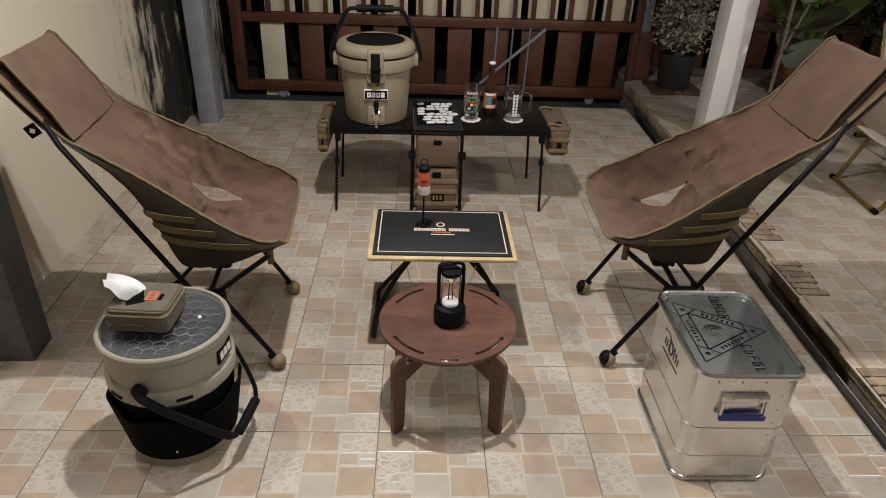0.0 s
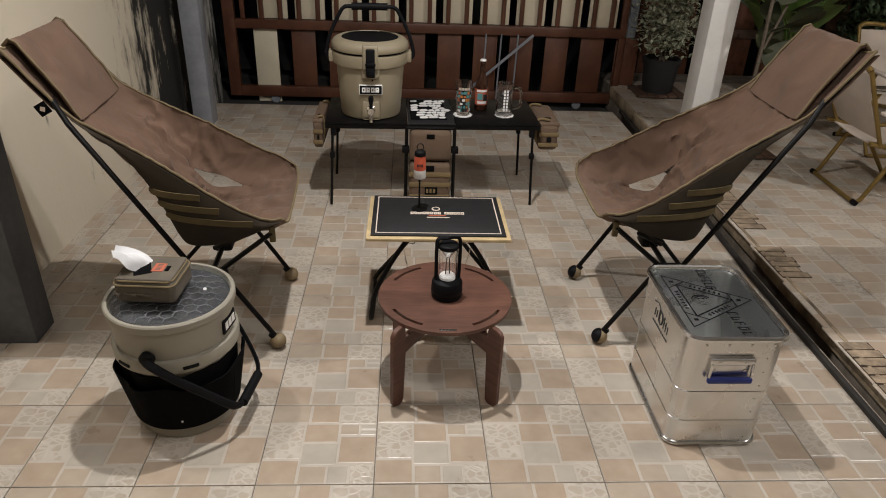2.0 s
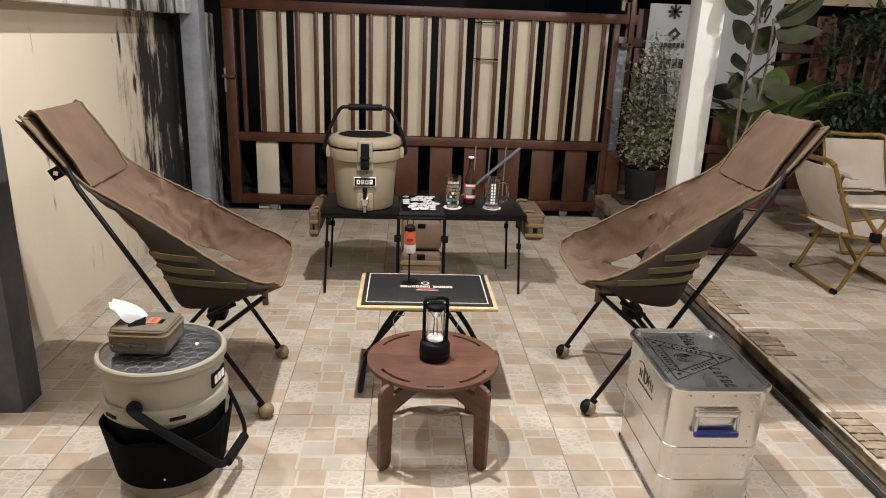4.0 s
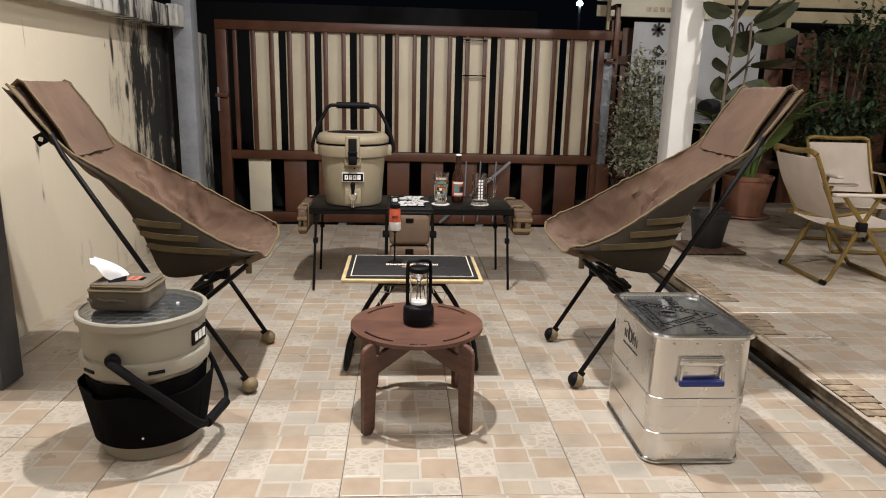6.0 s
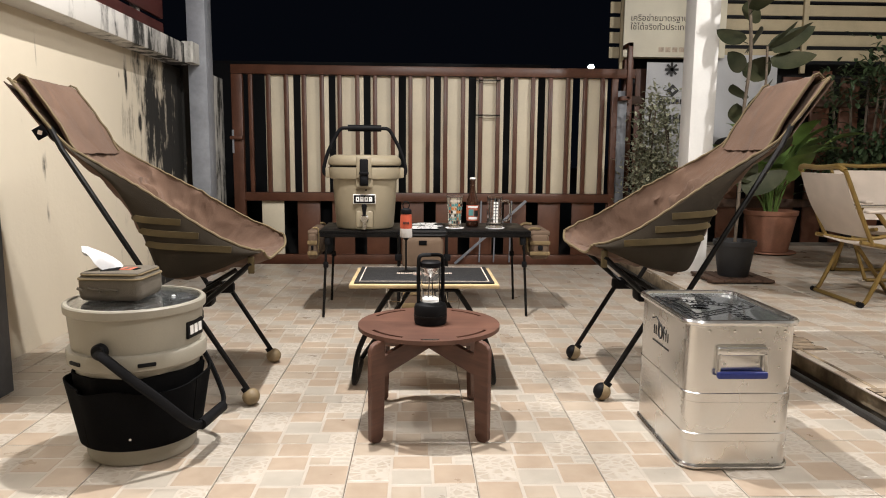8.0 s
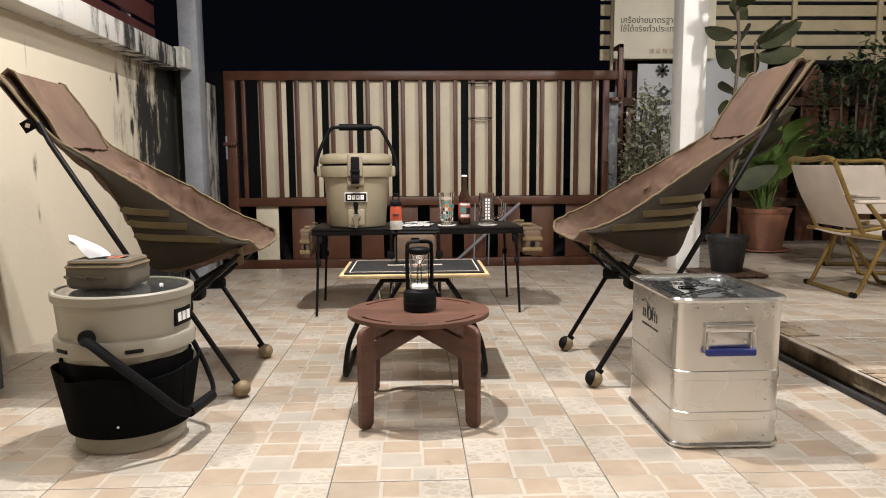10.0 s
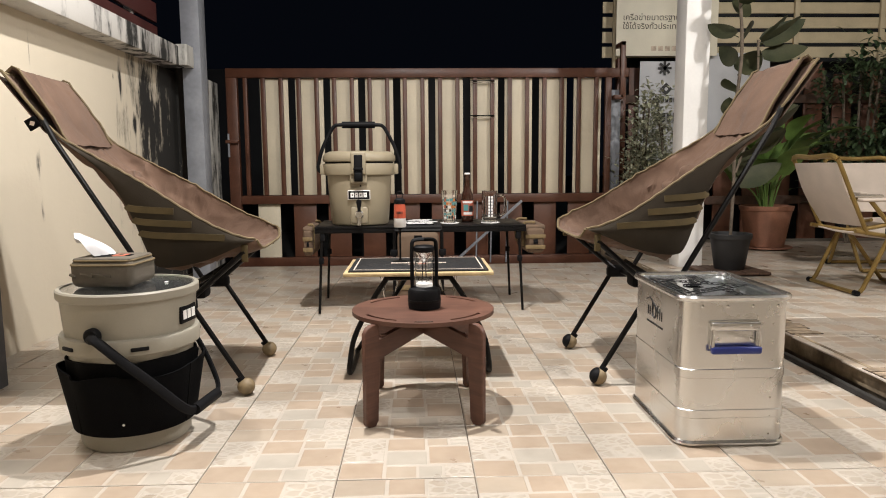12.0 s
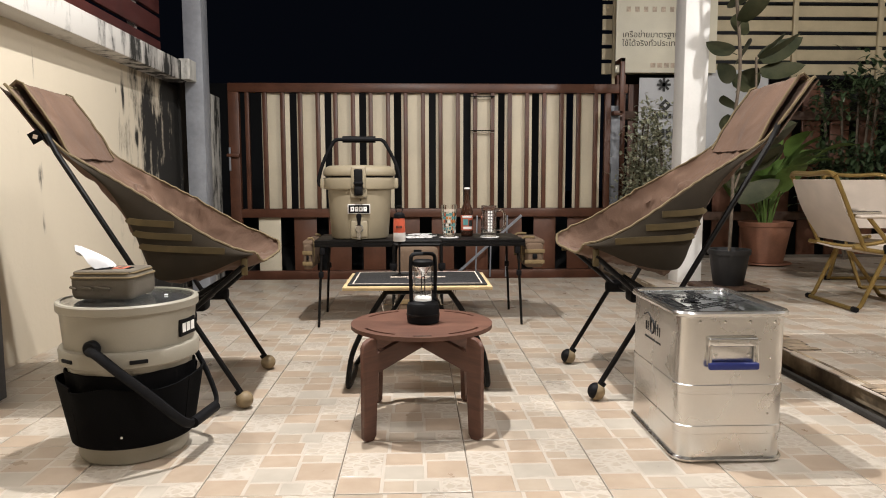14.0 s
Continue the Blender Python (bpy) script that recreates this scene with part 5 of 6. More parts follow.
ax = Vector((math.cos(radians(-98)), math.sin(radians(-98)), 0))
out = Vector((-ax.y, ax.x, 0))
bail = []
for side, h, d in ((1.0, 0.294, 0.0), (1.06, 0.286, 0.024), (0.98, 0.240, 0.070), (0.80, 0.178, 0.124), (0.60, 0.118, 0.168), (0.46, 0.096, 0.182), (0.30, 0.092, 0.186), (-0.30, 0.092, 0.186), (-0.46, 0.096, 0.182), (-0.60, 0.118, 0.168), (-0.80, 0.178, 0.124), (-0.98, 0.240, 0.070), (-1.06, 0.286, 0.024), (-1.0, 0.294, 0.0)):
    bail.append(ax * (0.172 * side) + out * d + Vector((0, 0, h)))
part("bail_handle", tube(spline(bail, 4), 0.0115, 8, flat=0.55), BLACK_PLASTIC, bk)
part("grip", tube([ax * 0.062 + out * 0.187 + Vector((0, 0, 0.091)), ax * -0.062 + out * 0.187 + Vector((0, 0, 0.091))], 0.0135, 12), BLACK_PLASTIC, bk, "black grip")

tp = thing("tissue_pouch", pose(-0.884, 0.000, 0.3885, 0, 0, -3) @ Matrix.Diagonal((0.86, 0.92, 0.95, 1)), "grey canvas tissue pouch with a white tissue pulled out", "pouch")
part("body", box(-0.090, -0.072, 0, 0.090, 0.078, 0.072, 0.020, 4), POUCH, tp)
part("top_panel", box(-0.082, -0.064, 0.066, 0.082, 0.070, 0.075, 0.006, 3), POUCH, tp)
part("zip", tube([(x, y, 0.058) for x, y in rounded(-0.0905, -0.0725, 0.0905, 0.0785, 0.022, 6)], 0.0032, 6, closed=True), TRIM, tp, "pale zip")
part("piping", tube([(x, y, 0.069) for x, y in rounded(-0.085, -0.067, 0.085, 0.073, 0.022, 6)], 0.0028, 6, closed=True), TRIM, tp)
for k in range(3):
    part("side_web", tube([(-0.085 + 0.03 * k, -0.073, 0.035), (-0.07 + 0.05 * k, -0.075, 0.030)], 0.004, 6), POUCH, tp)
rtg = part("leather_tag", box(0.006, -0.020, 0.0745, 0.040, 0.024, 0.0768, 0.001), RED_TAG, tp, "red leather tag")
for k in range(5):
    part("tag_mark", box(0.016, -0.014 + 0.007 * k, 0.0765, 0.031, -0.0105 + 0.007 * k, 0.0772), POUCH, rtg)
part("black_tag", box(0.044, -0.016, 0.0745, 0.056, 0.012, 0.0768, 0.001), BLACK_CANVAS, tp)
part("slit", box(-0.050, -0.030, 0.0742, 0.0, 0.035, 0.0756), BLACK_CANVAS, tp, at=pose(0, 0, 0, 0, 0, 25))
rows = []
for j in range(9):
    f = j / 8
    row = []
    for i in range(9):
        g = i / 8 - 0.5
        x = -0.022 - 0.072 * f + 0.012 * math.sin(3 * g + 4 * f)
        y = 0.010 + g * (0.055 + 0.035 * math.sin(math.pi * min(1, f * 1.1))) - 0.020 * f
        z = 0.074 + 0.080 * f - 0.030 * f ** 2.2 + 0.018 * math.cos(6.5 * g + 2 * f) * f * (1 - 0.4 * f) + 0.004 * math.sin(17 * g)
        row.append(Vector((x, y, z)))
    rows.append(row)
part("tissue", quad_strip(rows, 0.0012), TISSUE, tp, "white paper tissue", 60)


# ---- bronze folding chairs on the platform ----
def canvas_chair(m):
    c = thing("folding_chair", m, "off-white canvas folding chair with a bronze tube frame", "folding chair", "folding chairs on the platform")
    r = 0.0105
    for s in (-1, 1):
        y = 0.20 * s
        part("leg_frame", tube(spline([(-0.018, y, 0.0125), (0.004, y, 0.024), (0.030, y, 0.075), (0.125, y, 0.29), (0.20, y, 0.445)], 5), r, 8), BRONZE, c)
        part("seat_rail", tube(spline([(-0.035, y * 0.95, 0.305), (0.18, y * 0.95, 0.275), (0.40, y * 0.95, 0.305)], 5), r, 8), BRONZE, c)
        part("front_leg", tube([(0.02, y * 1.02, 0.445), (0.20, y * 1.02, 0.23), (0.36, y * 1.02, 0.012)], r, 8), BRONZE, c)
        part("back_upright", tube(spline([(0.02, y * 0.97, 0.29), (-0.04, y * 0.97, 0.42), (-0.12, y * 0.97, 0.60), (-0.138, y * 0.97, 0.635)], 5), r, 8), BRONZE, c)
        part("armrest", box(-0.03, y - 0.022, 0.440, 0.33, y + 0.022, 0.456, 0.007, 3), CHROME if s > 0 else OFFWHITE_CLOTH, c, "pale armrest")
        part("knuckle", box(0.105, y * 1.02 - 0.018, 0.272, 0.150, y * 1.02 + 0.018, 0.318, 0.006), BLACK_PLASTIC, c)
        part("rubber_foot", tube([(-0.018, y - 0.014, 0.0135), (-0.018, y + 0.014, 0.0135)], 0.0135, 8), BLACK_PLASTIC, c)
    part("foot_bar", tube([(-0.018, -0.2, 0.0125), (-0.018, 0.2, 0.0125)], r, 8), BRONZE, c)
    part("foot_bar", tube([(0.36, -0.2, 0.0125), (0.36, 0.2, 0.0125)], r, 8), BRONZE, c)
    part("top_bar", tube(spline([(-0.138, -0.195, 0.635), (-0.150, -0.15, 0.652), (-0.152, 0.0, 0.646), (-0.150, 0.15, 0.652), (-0.138, 0.195, 0.635)], 5), r * 1.25, 8), BRONZE, c)
    rows = []
    for j in range(13):
        f = j / 12
        rows.append([Vector((0.012 - 0.145 * f ** 1.1 - 0.022 * math.sin(math.pi * f), -0.19 + 0.38 * i / 10, 0.325 + 0.295 * f)) + Vector((-0.012 * math.sin(math.pi * i / 10), 0, 0)) for i in range(11)])
    part("backrest", quad_strip(rows, 0.004), OFFWHITE_CLOTH, c, "off-white canvas back", 60)
    rows = [[Vector((0.0 + 0.40 * j / 10, -0.185 + 0.37 * i / 10, 0.298 - 0.030 * math.sin(math.pi * j / 10) - 0.010 * math.sin(math.pi * i / 10))) for i in range(11)] for j in range(11)]
    part("seat", quad_strip(rows, 0.005), OFFWHITE_CLOTH, c, "off-white canvas seat", 60)
    return c


canvas_chair(pose(1.945, 1.545, PLATFORM_Z, 0, 0, -2))
canvas_chair(pose(2.62, 2.35, PLATFORM_Z, 0, 0, -95))


# ---- plants ----
def leaf(bm, base, tip, width, up, curl=0.1, n=5, full=1.0, fold=0.3):
    """One leaf from base to tip, bent and folded along its midrib."""
    base, tip, up = Vector(base), Vector(tip), Vector(up)
    d = tip - base
    side = d.cross(up)
    if side.length < 1e-6:
        side = d.orthogonal()
    side.normalize()
    nn = side.cross(d).normalized()
    prev = None
    for i in range(n + 1):
        f = i / n
        w = width * max(0.0, math.sin(math.pi * min(1, 0.08 + 0.92 * f) ** 0.85)) ** full * 0.5
        c = base + d * f + nn * (curl * d.length * math.sin(math.pi * f))
        cur = (bm.verts.new(c + side * w + nn * w * fold), bm.verts.new(c), bm.verts.new(c - side * w + nn * w * fold))
        if prev:
            bm.faces.new((prev[0], prev[1], cur[1], cur[0]))
            bm.faces.new((prev[1], prev[2], cur[2], cur[1]))
        prev = cur
    return bm


def pot_shell(r0, r1, h, lip):
    return lathe([(r0 * 0.96, 0), (r0, 0.004), (r1, h - lip), (r1 * 1.07, h - lip), (r1 * 1.09, h - 0.004), (r1 * 1.06, h), (r1 * 0.97, h), (r1 * 0.93, h - 0.04)], 40, caps=False)


def duckboard(x0, y0, x1, y1, z):
    d = thing("wooden_mat", pose((x0 + x1) / 2, (y0 + y1) / 2, z), "dark square slatted wooden mat under a plant pot", "mat", "slatted mats")
    w, h = (x1 - x0) / 2, (y1 - y0) / 2
    n = 5
    for k in range(n):
        a = -w + 2 * w * k / n
        part("slat", box(a + 0.004, -h, 0.008, a + 2 * w / n - 0.004, h, 0.022, 0.003), DUCK_BOARD, d)
    for yy in (-h * 0.7, h * 0.7):
        part("bearer", box(-w, yy - 0.015, 0, w, yy + 0.015, 0.0078), DUCK_BOARD, d)


rng = random.Random(21)
duckboard(1.40, 3.12, 1.76, 3.42, PLATFORM_Z)
vp = thing("variegated_shrub", pose(1.575, 3.27, PLATFORM_Z + 0.0225), "tall cream-variegated shrub in a black plastic pot", "potted plant")
part("pot", pot_shell(0.105, 0.125, 0.235, 0.04), POT_BLACK, vp)
part("soil", lathe([(0.118, 0.20), (0.06, 0.212), (0.0, 0.214)], 24, caps=False), SOIL, vp)
stems = []
for k in range(7):
    a = rng.uniform(0, 6.28)
    rr = rng.uniform(0.05, 0.17)
    top = rng.uniform(0.65, 1.18)
    stems.append(spline([(0.02 * math.cos(a), 0.02 * math.sin(a), 0.20), (rr * 0.5 * math.cos(a), rr * 0.5 * math.sin(a), 0.45), (rr * math.cos(a + 0.4), rr * math.sin(a + 0.4), 0.2 + 0.6 * (top - 0.2)), (rr * 0.6 * math.cos(a + 0.8), rr * 0.6 * math.sin(a + 0.8), top)], 6))
for st in stems:
    part("stem", tube(st, 0.006, 6), BARK, vp)
bm = bmesh.new()
for k in range(2600):
    st = rng.choice(stems)
    p = st[rng.randrange(3, len(st))]
    f = (p.z - 0.2) / 1.0
    spread = 0.165 * (1 - 0.62 * max(0, f)) + 0.02
    q = p + Vector((rng.gauss(0, spread * 0.55), rng.gauss(0, spread * 0.55), rng.gauss(0, 0.05)))
    if q.z < 0.24:
        continue
    v = Vector((rng.uniform(-1, 1), rng.uniform(-1, 1), rng.uniform(-0.3, 0.8))).normalized()
    leaf(bm, q, q + v * rng.uniform(0.032, 0.054), rng.uniform(0.018, 0.030), (0, 0, 1), 0.12, 3)
part("crown", bm, LEAF_VAR, vp, "small cream-edged leaves", 0)

duckboard(1.47, 1.93, 1.83, 2.24, PLATFORM_Z)
rb = thing("rubber_plant", pose(1.66, 2.09, PLATFORM_Z + 0.0225), "dark-leaved rubber plant in a black plastic pot", "potted plant")
part("pot", pot_shell(0.082, 0.108, 0.205, 0.03), POT_BLACK, rb)
part("soil", lathe([(0.10, 0.172), (0.05, 0.182), (0.0, 0.184)], 24, caps=False), SOIL, rb)
part("trunk", tube(spline([(0, 0, 0.17), (0.01, 0.01, 0.5), (0.0, 0.0, 0.9), (0.02, 0.0, 1.25), (-0.02, 0.02, 1.72)], 6), 0.0095, 8), BARK, rb)
part("trunk", tube(spline([(0.02, 0.01, 0.55), (0.10, 0.02, 0.8), (0.13, 0.03, 1.05), (0.12, 0.02, 1.28)], 6), 0.007, 8), BARK, rb)
for k in range(26):
    z = 0.42 + 1.28 * k / 25
    a = radians(-75 + (k * 67) % 190) + rng.uniform(-0.2, 0.2)
    root = Vector((0.0, 0.0, z)) if k % 3 else Vector((0.115, 0.02, min(1.25, max(0.65, z))))
    ln_ = rng.uniform(0.19, 0.29)
    d = Vector((math.cos(a), math.sin(a), rng.uniform(0.1, 0.95))).normalized()
    bmx = leaf(bmesh.new(), root + d * 0.03, root + d * (0.03 + ln_), ln_ * 0.50, (rng.uniform(-0.6, 0.6), -1.0 if k % 2 else 0.3, 0.6), -0.06, 9, 0.7, 0.12)
    tube([root, root + d * 0.035], 0.0025, 5, bm=bmx)
    part("leaf", bmx, LEAF_DARK, rb, "", 60)

op = thing("broadleaf_plant", pose(2.44, 3.20, PLATFORM_Z), "broad bright-green leaves in a scalloped terracotta pot", "potted plant")
part("saucer", lathe([(0.15, 0), (0.19, 0.012), (0.185, 0.02), (0.14, 0.015)], 32), TERRACOTTA, op)
part("pot", lathe([(0.125, 0.016), (0.13, 0.02), (0.175, 0.28), (0.182, 0.285), (0.188, 0.315), (0.176, 0.318), (0.165, 0.29), (0.160, 0.27)], 40, caps=False), TERRACOTTA, op)
part("soil", lathe([(0.165, 0.275), (0.0, 0.285)], 24, caps=False), SOIL, op)
for k in range(30):
    a = k * 2.4 + rng.uniform(-0.25, 0.25)
    h = rng.uniform(0.35, 0.95)
    rr = rng.uniform(0.10, 0.32)
    stalk = spline([(0.03 * math.cos(a), 0.03 * math.sin(a), 0.27), (0.4 * rr * math.cos(a), 0.4 * rr * math.sin(a), 0.27 + h * 0.4), (rr * math.cos(a), rr * math.sin(a), 0.27 + h * 0.62)], 4)
    bmx = tube(stalk, 0.006, 5)
    e = stalk[-1]
    d = Vector((math.cos(a), math.sin(a), rng.uniform(0.2, 1.3))).normalized()
    L = rng.uniform(0.22, 0.36)
    leaf(bmx, e, e + d * L, L * 0.55, (0, 0, 1), 0.10, 7)
    part("leaf", bmx, LEAF_GREEN, op, "", 60)


def shrub(x, y, r, h, count, seed, label):
    rg = random.Random(seed)
    s = thing("shrub", pose(x, y, PLATFORM_Z - 0.01), label, "shrub", "shrubs along the fence")
    trunk = bmesh.new()
    for k in range(6):
        a = rg.uniform(0, 6.28)
        tube(spline([(0.03 * math.cos(a), 0.03 * math.sin(a), 0), (r * 0.4 * math.cos(a), r * 0.4 * math.sin(a), h * 0.5), (r * 0.6 * math.cos(a), r * 0.6 * math.sin(a), h * 0.9)], 4), 0.010, 5, bm=trunk)
    part("trunk", trunk, BARK, s)
    bm = bmesh.new()
    knots = [(rg.uniform(-r, r) * 0.75, rg.uniform(-r, r) * 0.6, h * rg.uniform(0.30, 0.95)) for _ in range(26)]
    for k in range(count):
        kx, ky, kz = rg.choice(knots)
        p = Vector((kx + rg.gauss(0, r * 0.2), ky + rg.gauss(0, r * 0.2), kz + rg.gauss(0, h * 0.07)))
        v = Vector((rg.uniform(-1, 1), rg.uniform(-1, 1), rg.uniform(-0.3, 0.9))).normalized()
        leaf(bm, p, p + v * rg.uniform(0.05, 0.085), rg.uniform(0.025, 0.038), (0, 0, 1), 0.1, 3)
    part("crown", bm, LEAF_HEDGE, s, "", 0)


shrub(3.25, 3.45, 0.42, 1.50, 1900, 4, "dense dark-green shrub in front of the fence")
shrub(4.05, 3.5, 0.42, 1.35, 1500, 9, "dense dark-green shrub in front of the fence")

# ---- fence, sign and banners behind the platform ----
FY = 3.92
fence = thing("garden_fence", pose(0, FY, 0), "fence of red-brown uprights below and cream slats above", "fence", "", "structure")
for k in range(13):
    x = 1.62 + 0.245 * k
    part("upright", box(x, 0, -0.06, x + 0.16, 0.02, 1.42 if k % 2 else 1.47, 0.003), BROWN_BOARD, fence)
for z in (0.35, 1.18):
    part("rail", box(1.55, -0.03, z, 4.65, -0.001, z + 0.07, 0.003), DUCK_BOARD, fence)
for k in range(9):
    z = 1.555 + 0.118 * k
    part("cream_slat", box(1.40, 0.03, z, 4.65, 0.045, z + 0.088, 0.002), SLAT_CREAM, fence)
for x in (1.50, 2.28, 3.00, 3.72, 4.40):
    part("slat_post", box(x - 0.02, 0.002, 1.45, x + 0.02, 0.029, 2.62, 0.003), SLAT_CREAM, fence)
# another added black sheet, night darkness put into its colour
structure("backdrop_night", box(1.62, 4.3, -0.12, 4.8, 4.34, 2.75), DARKNESS, "black sheet standing for the darkness behind the fence", "backdrop")


def words(text, size, m, parent, mat, label=""):
    cu = bpy.data.curves.new("words", "FONT")
    cu.body, cu.size, cu.extrude, cu.align_x = text, size, 0.0004, "LEFT"
    tmp = bpy.data.objects.new("words", cu)
    scene.collection.objects.link(tmp)
    bpy.context.view_layer.update()
    me = bpy.data.meshes.new_from_object(tmp.evaluated_get(bpy.context.evaluated_depsgraph_get()))
    bpy.data.objects.remove(tmp)
    me.materials.clear()
    me.materials.append(mat)
    ob = new("lettering", me)
    ob.parent, ob.matrix_basis = parent, m
    if label:
        ob["label"] = label
    return ob


sg = thing("cream_sign", pose(1.47, 3.80, 0), "cream sheet-metal sign with brown Thai lettering, hung on the fence", "sign")
part("sheet", box(0.0, 0, 1.545, 0.82, 0.012, 2.25, 0.003), SIGN_CREAM, sg)
words("เครือข่ายมาตรฐานโลก", 0.064, pose(0.05, -0.002, 1.822, 90, 0, 0), sg, SIGN_INK)
words("ใช้ได้จริงทั่วประเทศ", 0.064, pose(0.05, -0.002, 1.755, 90, 0, 0), sg, SIGN_INK)
for k in range(4):
    part("faded_mark", box(0.285 + 0.055 * k, -0.0015, 1.585, 0.325 + 0.055 * k, 0.001, 1.622), SIGN_FADED, sg)
for k in range(7):
    part("faded_mark", box(0.08 + 0.07 * k, -0.0015, 2.02, 0.115 + 0.07 * k, 0.001, 2.06), SIGN_FADED, sg)
bn = thing("white_banner", pose(1.68, 3.84, 0), "grey-white fabric banner with black marks, hung on the fence", "banner", "banners")
rows = [[Vector((0.52 * i / 12, 0.006 * math.sin(i * 1.1 + j * 0.4), 0.72 + 0.79 * j / 10)) for i in range(13)] for j in range(11)]
part("sheet", quad_strip(rows, 0.002), BANNER_WHITE, bn, "", 60)
for k in range(4):
    part("star_mark", box(-0.055, -0.003, -0.009, 0.055, 0.0, 0.009), BLACK_PRINT, bn, at=pose(0.20, -0.010, 1.455, 0, 45 * k, 0))
part("diamond_mark", box(-0.036, -0.003, -0.036, 0.036, 0, 0.036), BLACK_PRINT, bn, at=pose(0.215, -0.010, 1.29, 0, 45, 0))
part("diamond_core", box(-0.012, -0.004, -0.012, 0.012, 0, 0.012), BANNER_WHITE, bn, at=pose(0.215, -0.0115, 1.29, 0, 45, 0))
for k in range(8):
    part("letter_bar", box(0.11 + 0.034 * k, -0.012, 1.185, 0.133 + 0.034 * k, -0.009, 1.222), BLACK_PRINT, bn)
for k in range(6):
    part("letter_bar", box(0.13 + 0.05 * k, -0.012, 1.03, 0.165 + 0.05 * k, -0.009, 1.10), BLACK_PRINT, bn)
b2 = thing("white_banner", pose(2.24, 3.86, 0), "grey-white fabric banner with an oval mark, hung on the fence", "banner", "banners")
rows = [[Vector((0.52 * i / 12, 0.006 * math.sin(i * 1.3 + j * 0.5), 0.72 + 0.86 * j / 10)) for i in range(13)] for j in range(11)]
part("sheet", quad_strip(rows, 0.002), BANNER_WHITE, b2, "", 60)
part("oval_mark", lathe([(0.11, 0), (0.11, 0.003)], 32), BLACK_PRINT, b2, at=pose(0.14, -0.009, 0.86, 90, 0, 0) @ Matrix.Diagonal((1, 0.6, 1, 1)))
for s in (-1, 1):
    part("ear_mark", tube(spline([(0.36 + s * 0.015, -0.012, 1.40), (0.36 + s * 0.045, -0.012, 1.47), (0.36 + s * 0.05, -0.012, 1.53), (0.36 + s * 0.02, -0.012, 1.50), (0.36 + s * 0.012, -0.012, 1.44)], 4), 0.006, 5), BLACK_PRINT, b2)

# a far street lamp beyond the gate
sl = thing("street_lamp", pose(4.36, 16.5, -0.475), "distant street lamp with a bluish white light", "street lamp")
part("pole", tube([(0.0, 0, 0.3), (0.0, 0, 3.53)], 0.03, 8), GREY_STEEL, sl)
part("lamp_head", lathe([(0.02, 3.67), (0.06, 3.65), (0.085, 3.60), (0.06, 3.555), (0.02, 3.54)], 20), STREET_GLOW, sl)

# broken tile patches along the kerb: a dark bed with uneven pads of bare mortar
for y0, ln_, w0, count in ((1.07, 0.45, 0.115, 9), (0.65, 0.25, 0.105, 6), (-0.03, 0.26, 0.10, 6)):
    rg = random.Random(int(y0 * 100) + 40)
    kx = 1.205 + 0.030 * max(0.0, y0 + ln_ / 2)
    widths = [w0 * rg.uniform(0.82, 1.12) for _ in range(count)]
    pitch = ln_ / count
    edge_pts = [(0.0, 0.0)]
    for k, w in enumerate(widths):
        edge_pts += [(w + 0.004, pitch * k), (w + 0.004, pitch * (k + 1) - 0.001)]
    pt = tagged(finish("broken_patch", slab(edge_pts + [(0.0, ln_)], 0, 0.0022, 0.0), SOIL, None, "", 35, at=pose(kx, y0, PLATFORM_Z - 0.001)), "patch of bare cracked mortar where tiles broke off", "tile patch", "broken patches", "structure")
    for k, w in enumerate(widths):
        u0, u1, v0, v1 = 0.001, w, pitch * k + 0.003, pitch * (k + 1) - rg.uniform(0.001, 0.003)
        pad = [(u0, v0 + 0.003), (w * 0.4, v0 + rg.uniform(-0.001, 0.002)), (u1 - 0.005, v0), (u1, v0 + 0.006), (u1 - rg.uniform(0, 0.004), v1 - 0.005), (u1 - 0.008, v1), (w * 0.5, v1 + rg.uniform(-0.002, 0.001)), (u0, v1 - 0.002)]
        part("mortar_pad", slab(pad, 0.0018, 0.0042 + rg.uniform(0, 0.001), 0.0008, seg=1), MORTAR_BROWN, pt)

# ---- floor tiles, last ----
T = 0.30


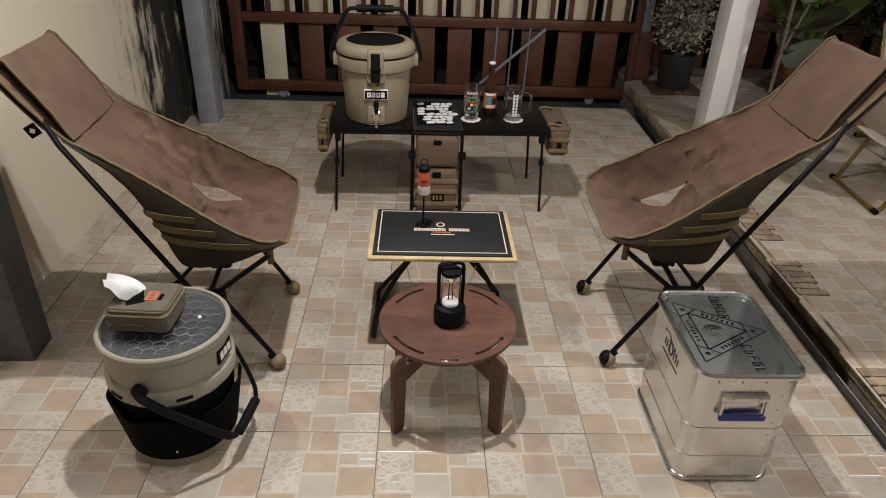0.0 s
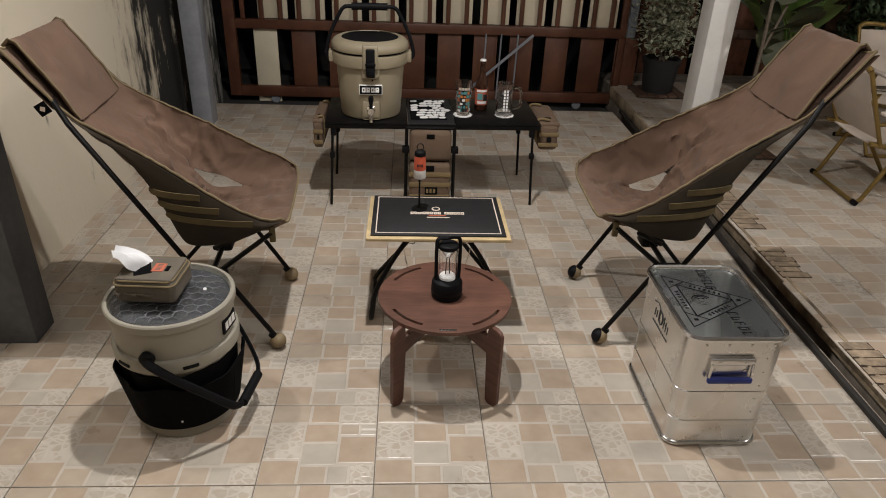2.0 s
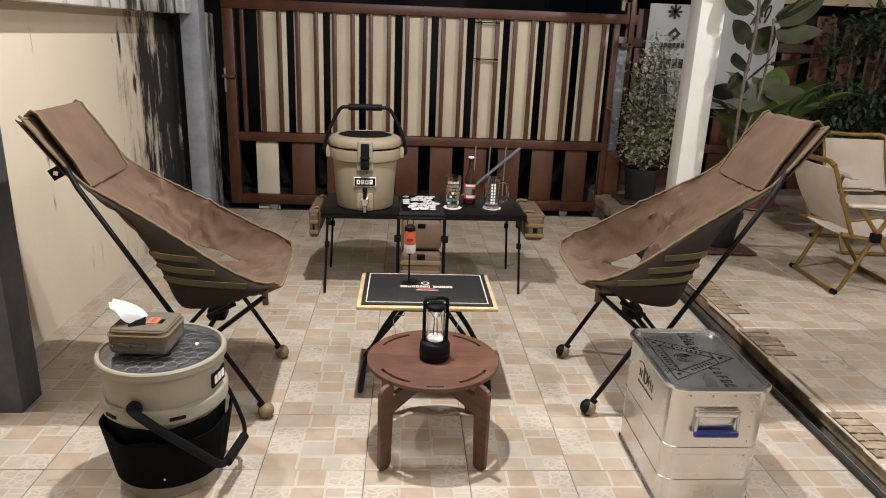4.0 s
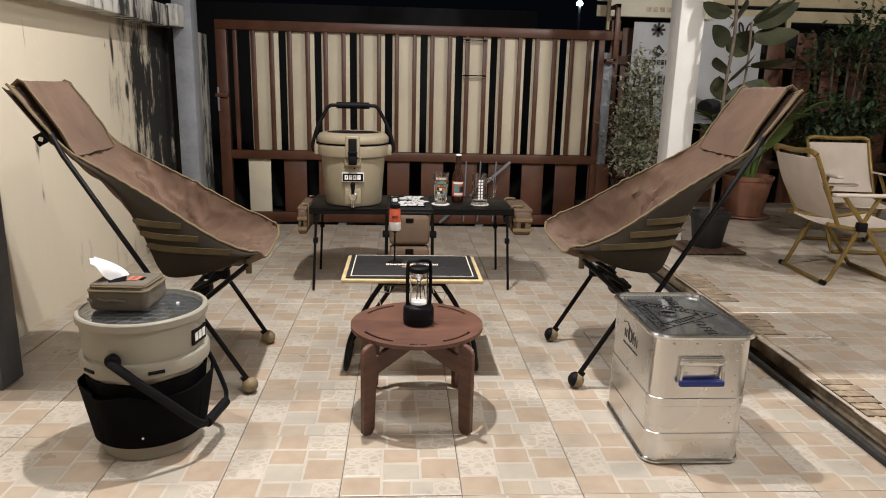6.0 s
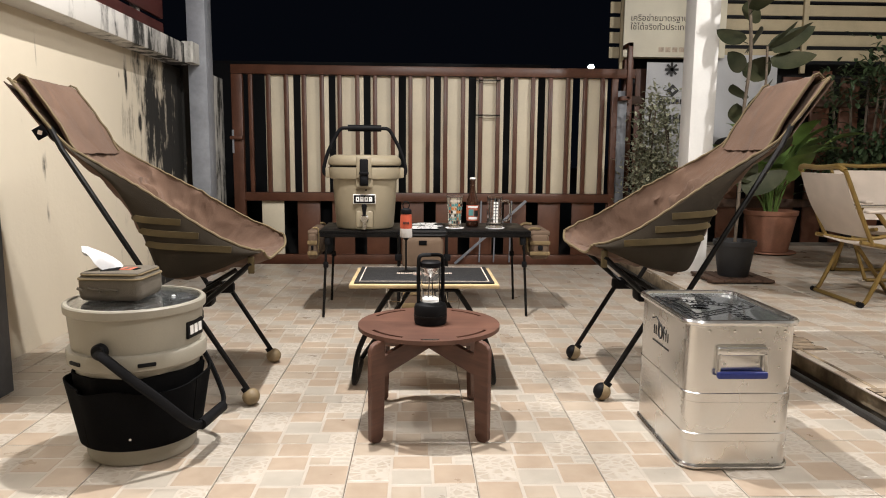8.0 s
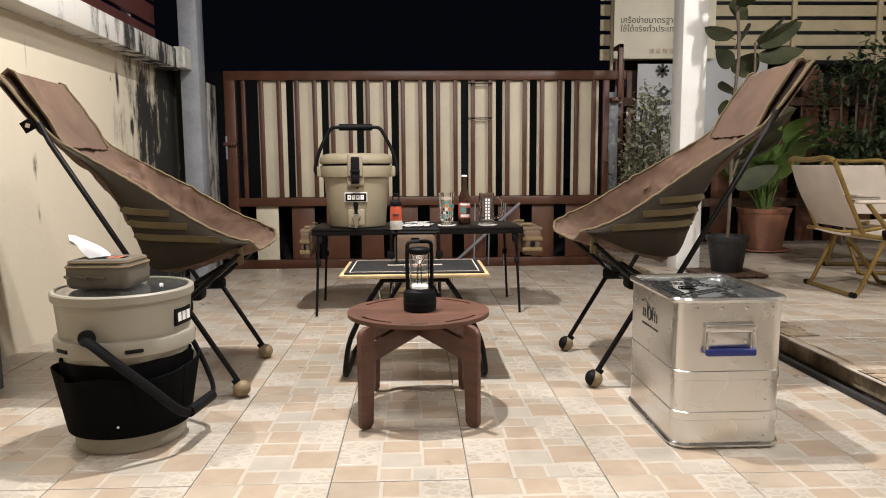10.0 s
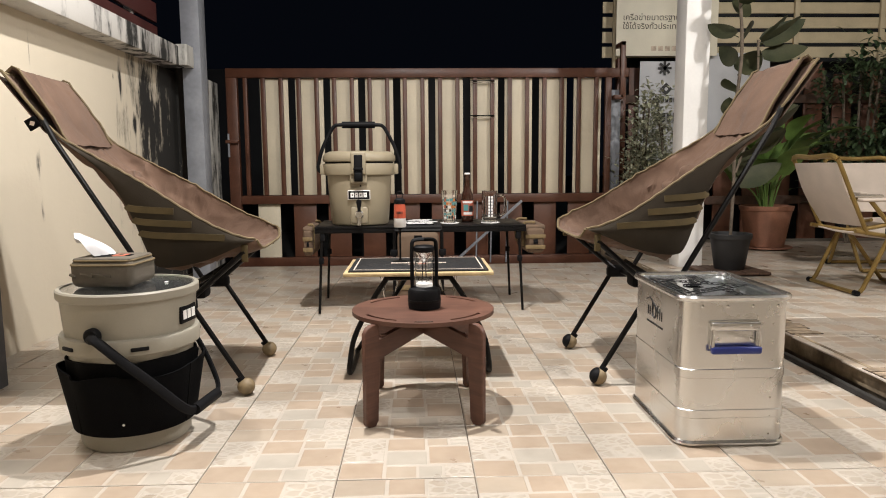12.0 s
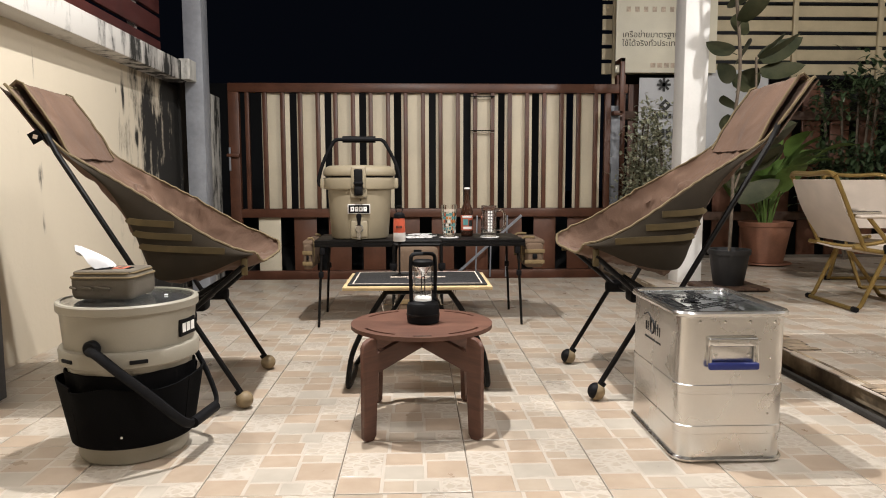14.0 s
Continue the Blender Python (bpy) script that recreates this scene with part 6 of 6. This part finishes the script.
# printed blocks of one tile: two corners as shares of its side, from the far corner, and the print
BLOCKS = ((0.0, 0.0, 0.355, 0.25, 2), (0.38, 0.0, 0.635, 0.25, 1), (0.655, 0.0, 1.0, 0.265, 4), (0.0, 0.275, 0.325, 0.705, 4),
          (0.345, 0.275, 0.645, 0.505, 1), (0.665, 0.285, 0.83, 0.415, 2), (0.85, 0.285, 1.0, 0.34, 3), (0.85, 0.36, 1.0, 0.415, 3),
          (0.675, 0.44, 1.0, 0.755, 1), (0.345, 0.53, 0.655, 0.775, 3), (0.0, 0.73, 0.325, 1.0, 1), (0.35, 0.80, 0.575, 1.0, 2),
          (0.595, 0.80, 0.765, 1.0, 3), (0.785, 0.78, 1.0, 1.0, 4))


def tile_mesh():
    half = T / 2 - 0.0013
    bm = box(-half, -half, -0.006, half, half, -0.0006, 0.0008, 1)
    for u0, v0, u1, v1, slot in BLOCKS:
        x0, x1, y1, y0 = [max(-half + 0.0012, min(half - 0.0012, c)) for c in ((u0 - 0.5) * T, (u1 - 0.5) * T, (0.5 - v0) * T, (0.5 - v1) * T)]
        lo = [bm.verts.new((x, y, -0.0007)) for x, y in ((x0, y0), (x1, y0), (x1, y1), (x0, y1))]
        e = 0.0022
        hi = [bm.verts.new((x, y, 0.0)) for x, y in ((x0 + e, y0 + e), (x1 - e, y0 + e), (x1 - e, y1 - e), (x0 + e, y1 - e))]
        for fc in [bm.faces.new(hi)] + [bm.faces.new((lo[i], lo[(i + 1) % 4], hi[(i + 1) % 4], hi[i])) for i in range(4)]:
            fc.material_index = slot
    me = bpy.data.meshes.new("tile")
    bm.to_mesh(me)
    bm.free()
    for mat in (TILE_BASE, TILE_PEACH, TILE_MID, TILE_WHITE, TILE_CRAZY):
        me.materials.append(mat)
    return me


def lay(me, parent, x, y, z, sx=1.0):
    ob = new("tile", me)
    ob.parent = parent
    ob.matrix_basis = pose(x, y, z + rng.uniform(-0.0004, 0.0004)) @ Matrix.Diagonal((sx, 1, 1, 1))


rng = random.Random(3)
me_floor = tile_mesh()
for j in range(-11, 10):
    y = T * (j + 0.5)
    for i in range(-5, 4):
        lay(me_floor, FLOOR, T * (i + 0.5) - 0.005, y, 0.0)
    lay(me_floor, FLOOR, -1.561, y, 0.0, 0.36)
for j in range(-8, 12):
    y = T * (j + 0.5) + 0.02
    x0 = 1.19 + 0.03 * max(0.0, y) + 0.005
    for i in range(9):
        lay(me_floor, PLATFORM, x0 + T * (i + 0.5), y, PLATFORM_Z)
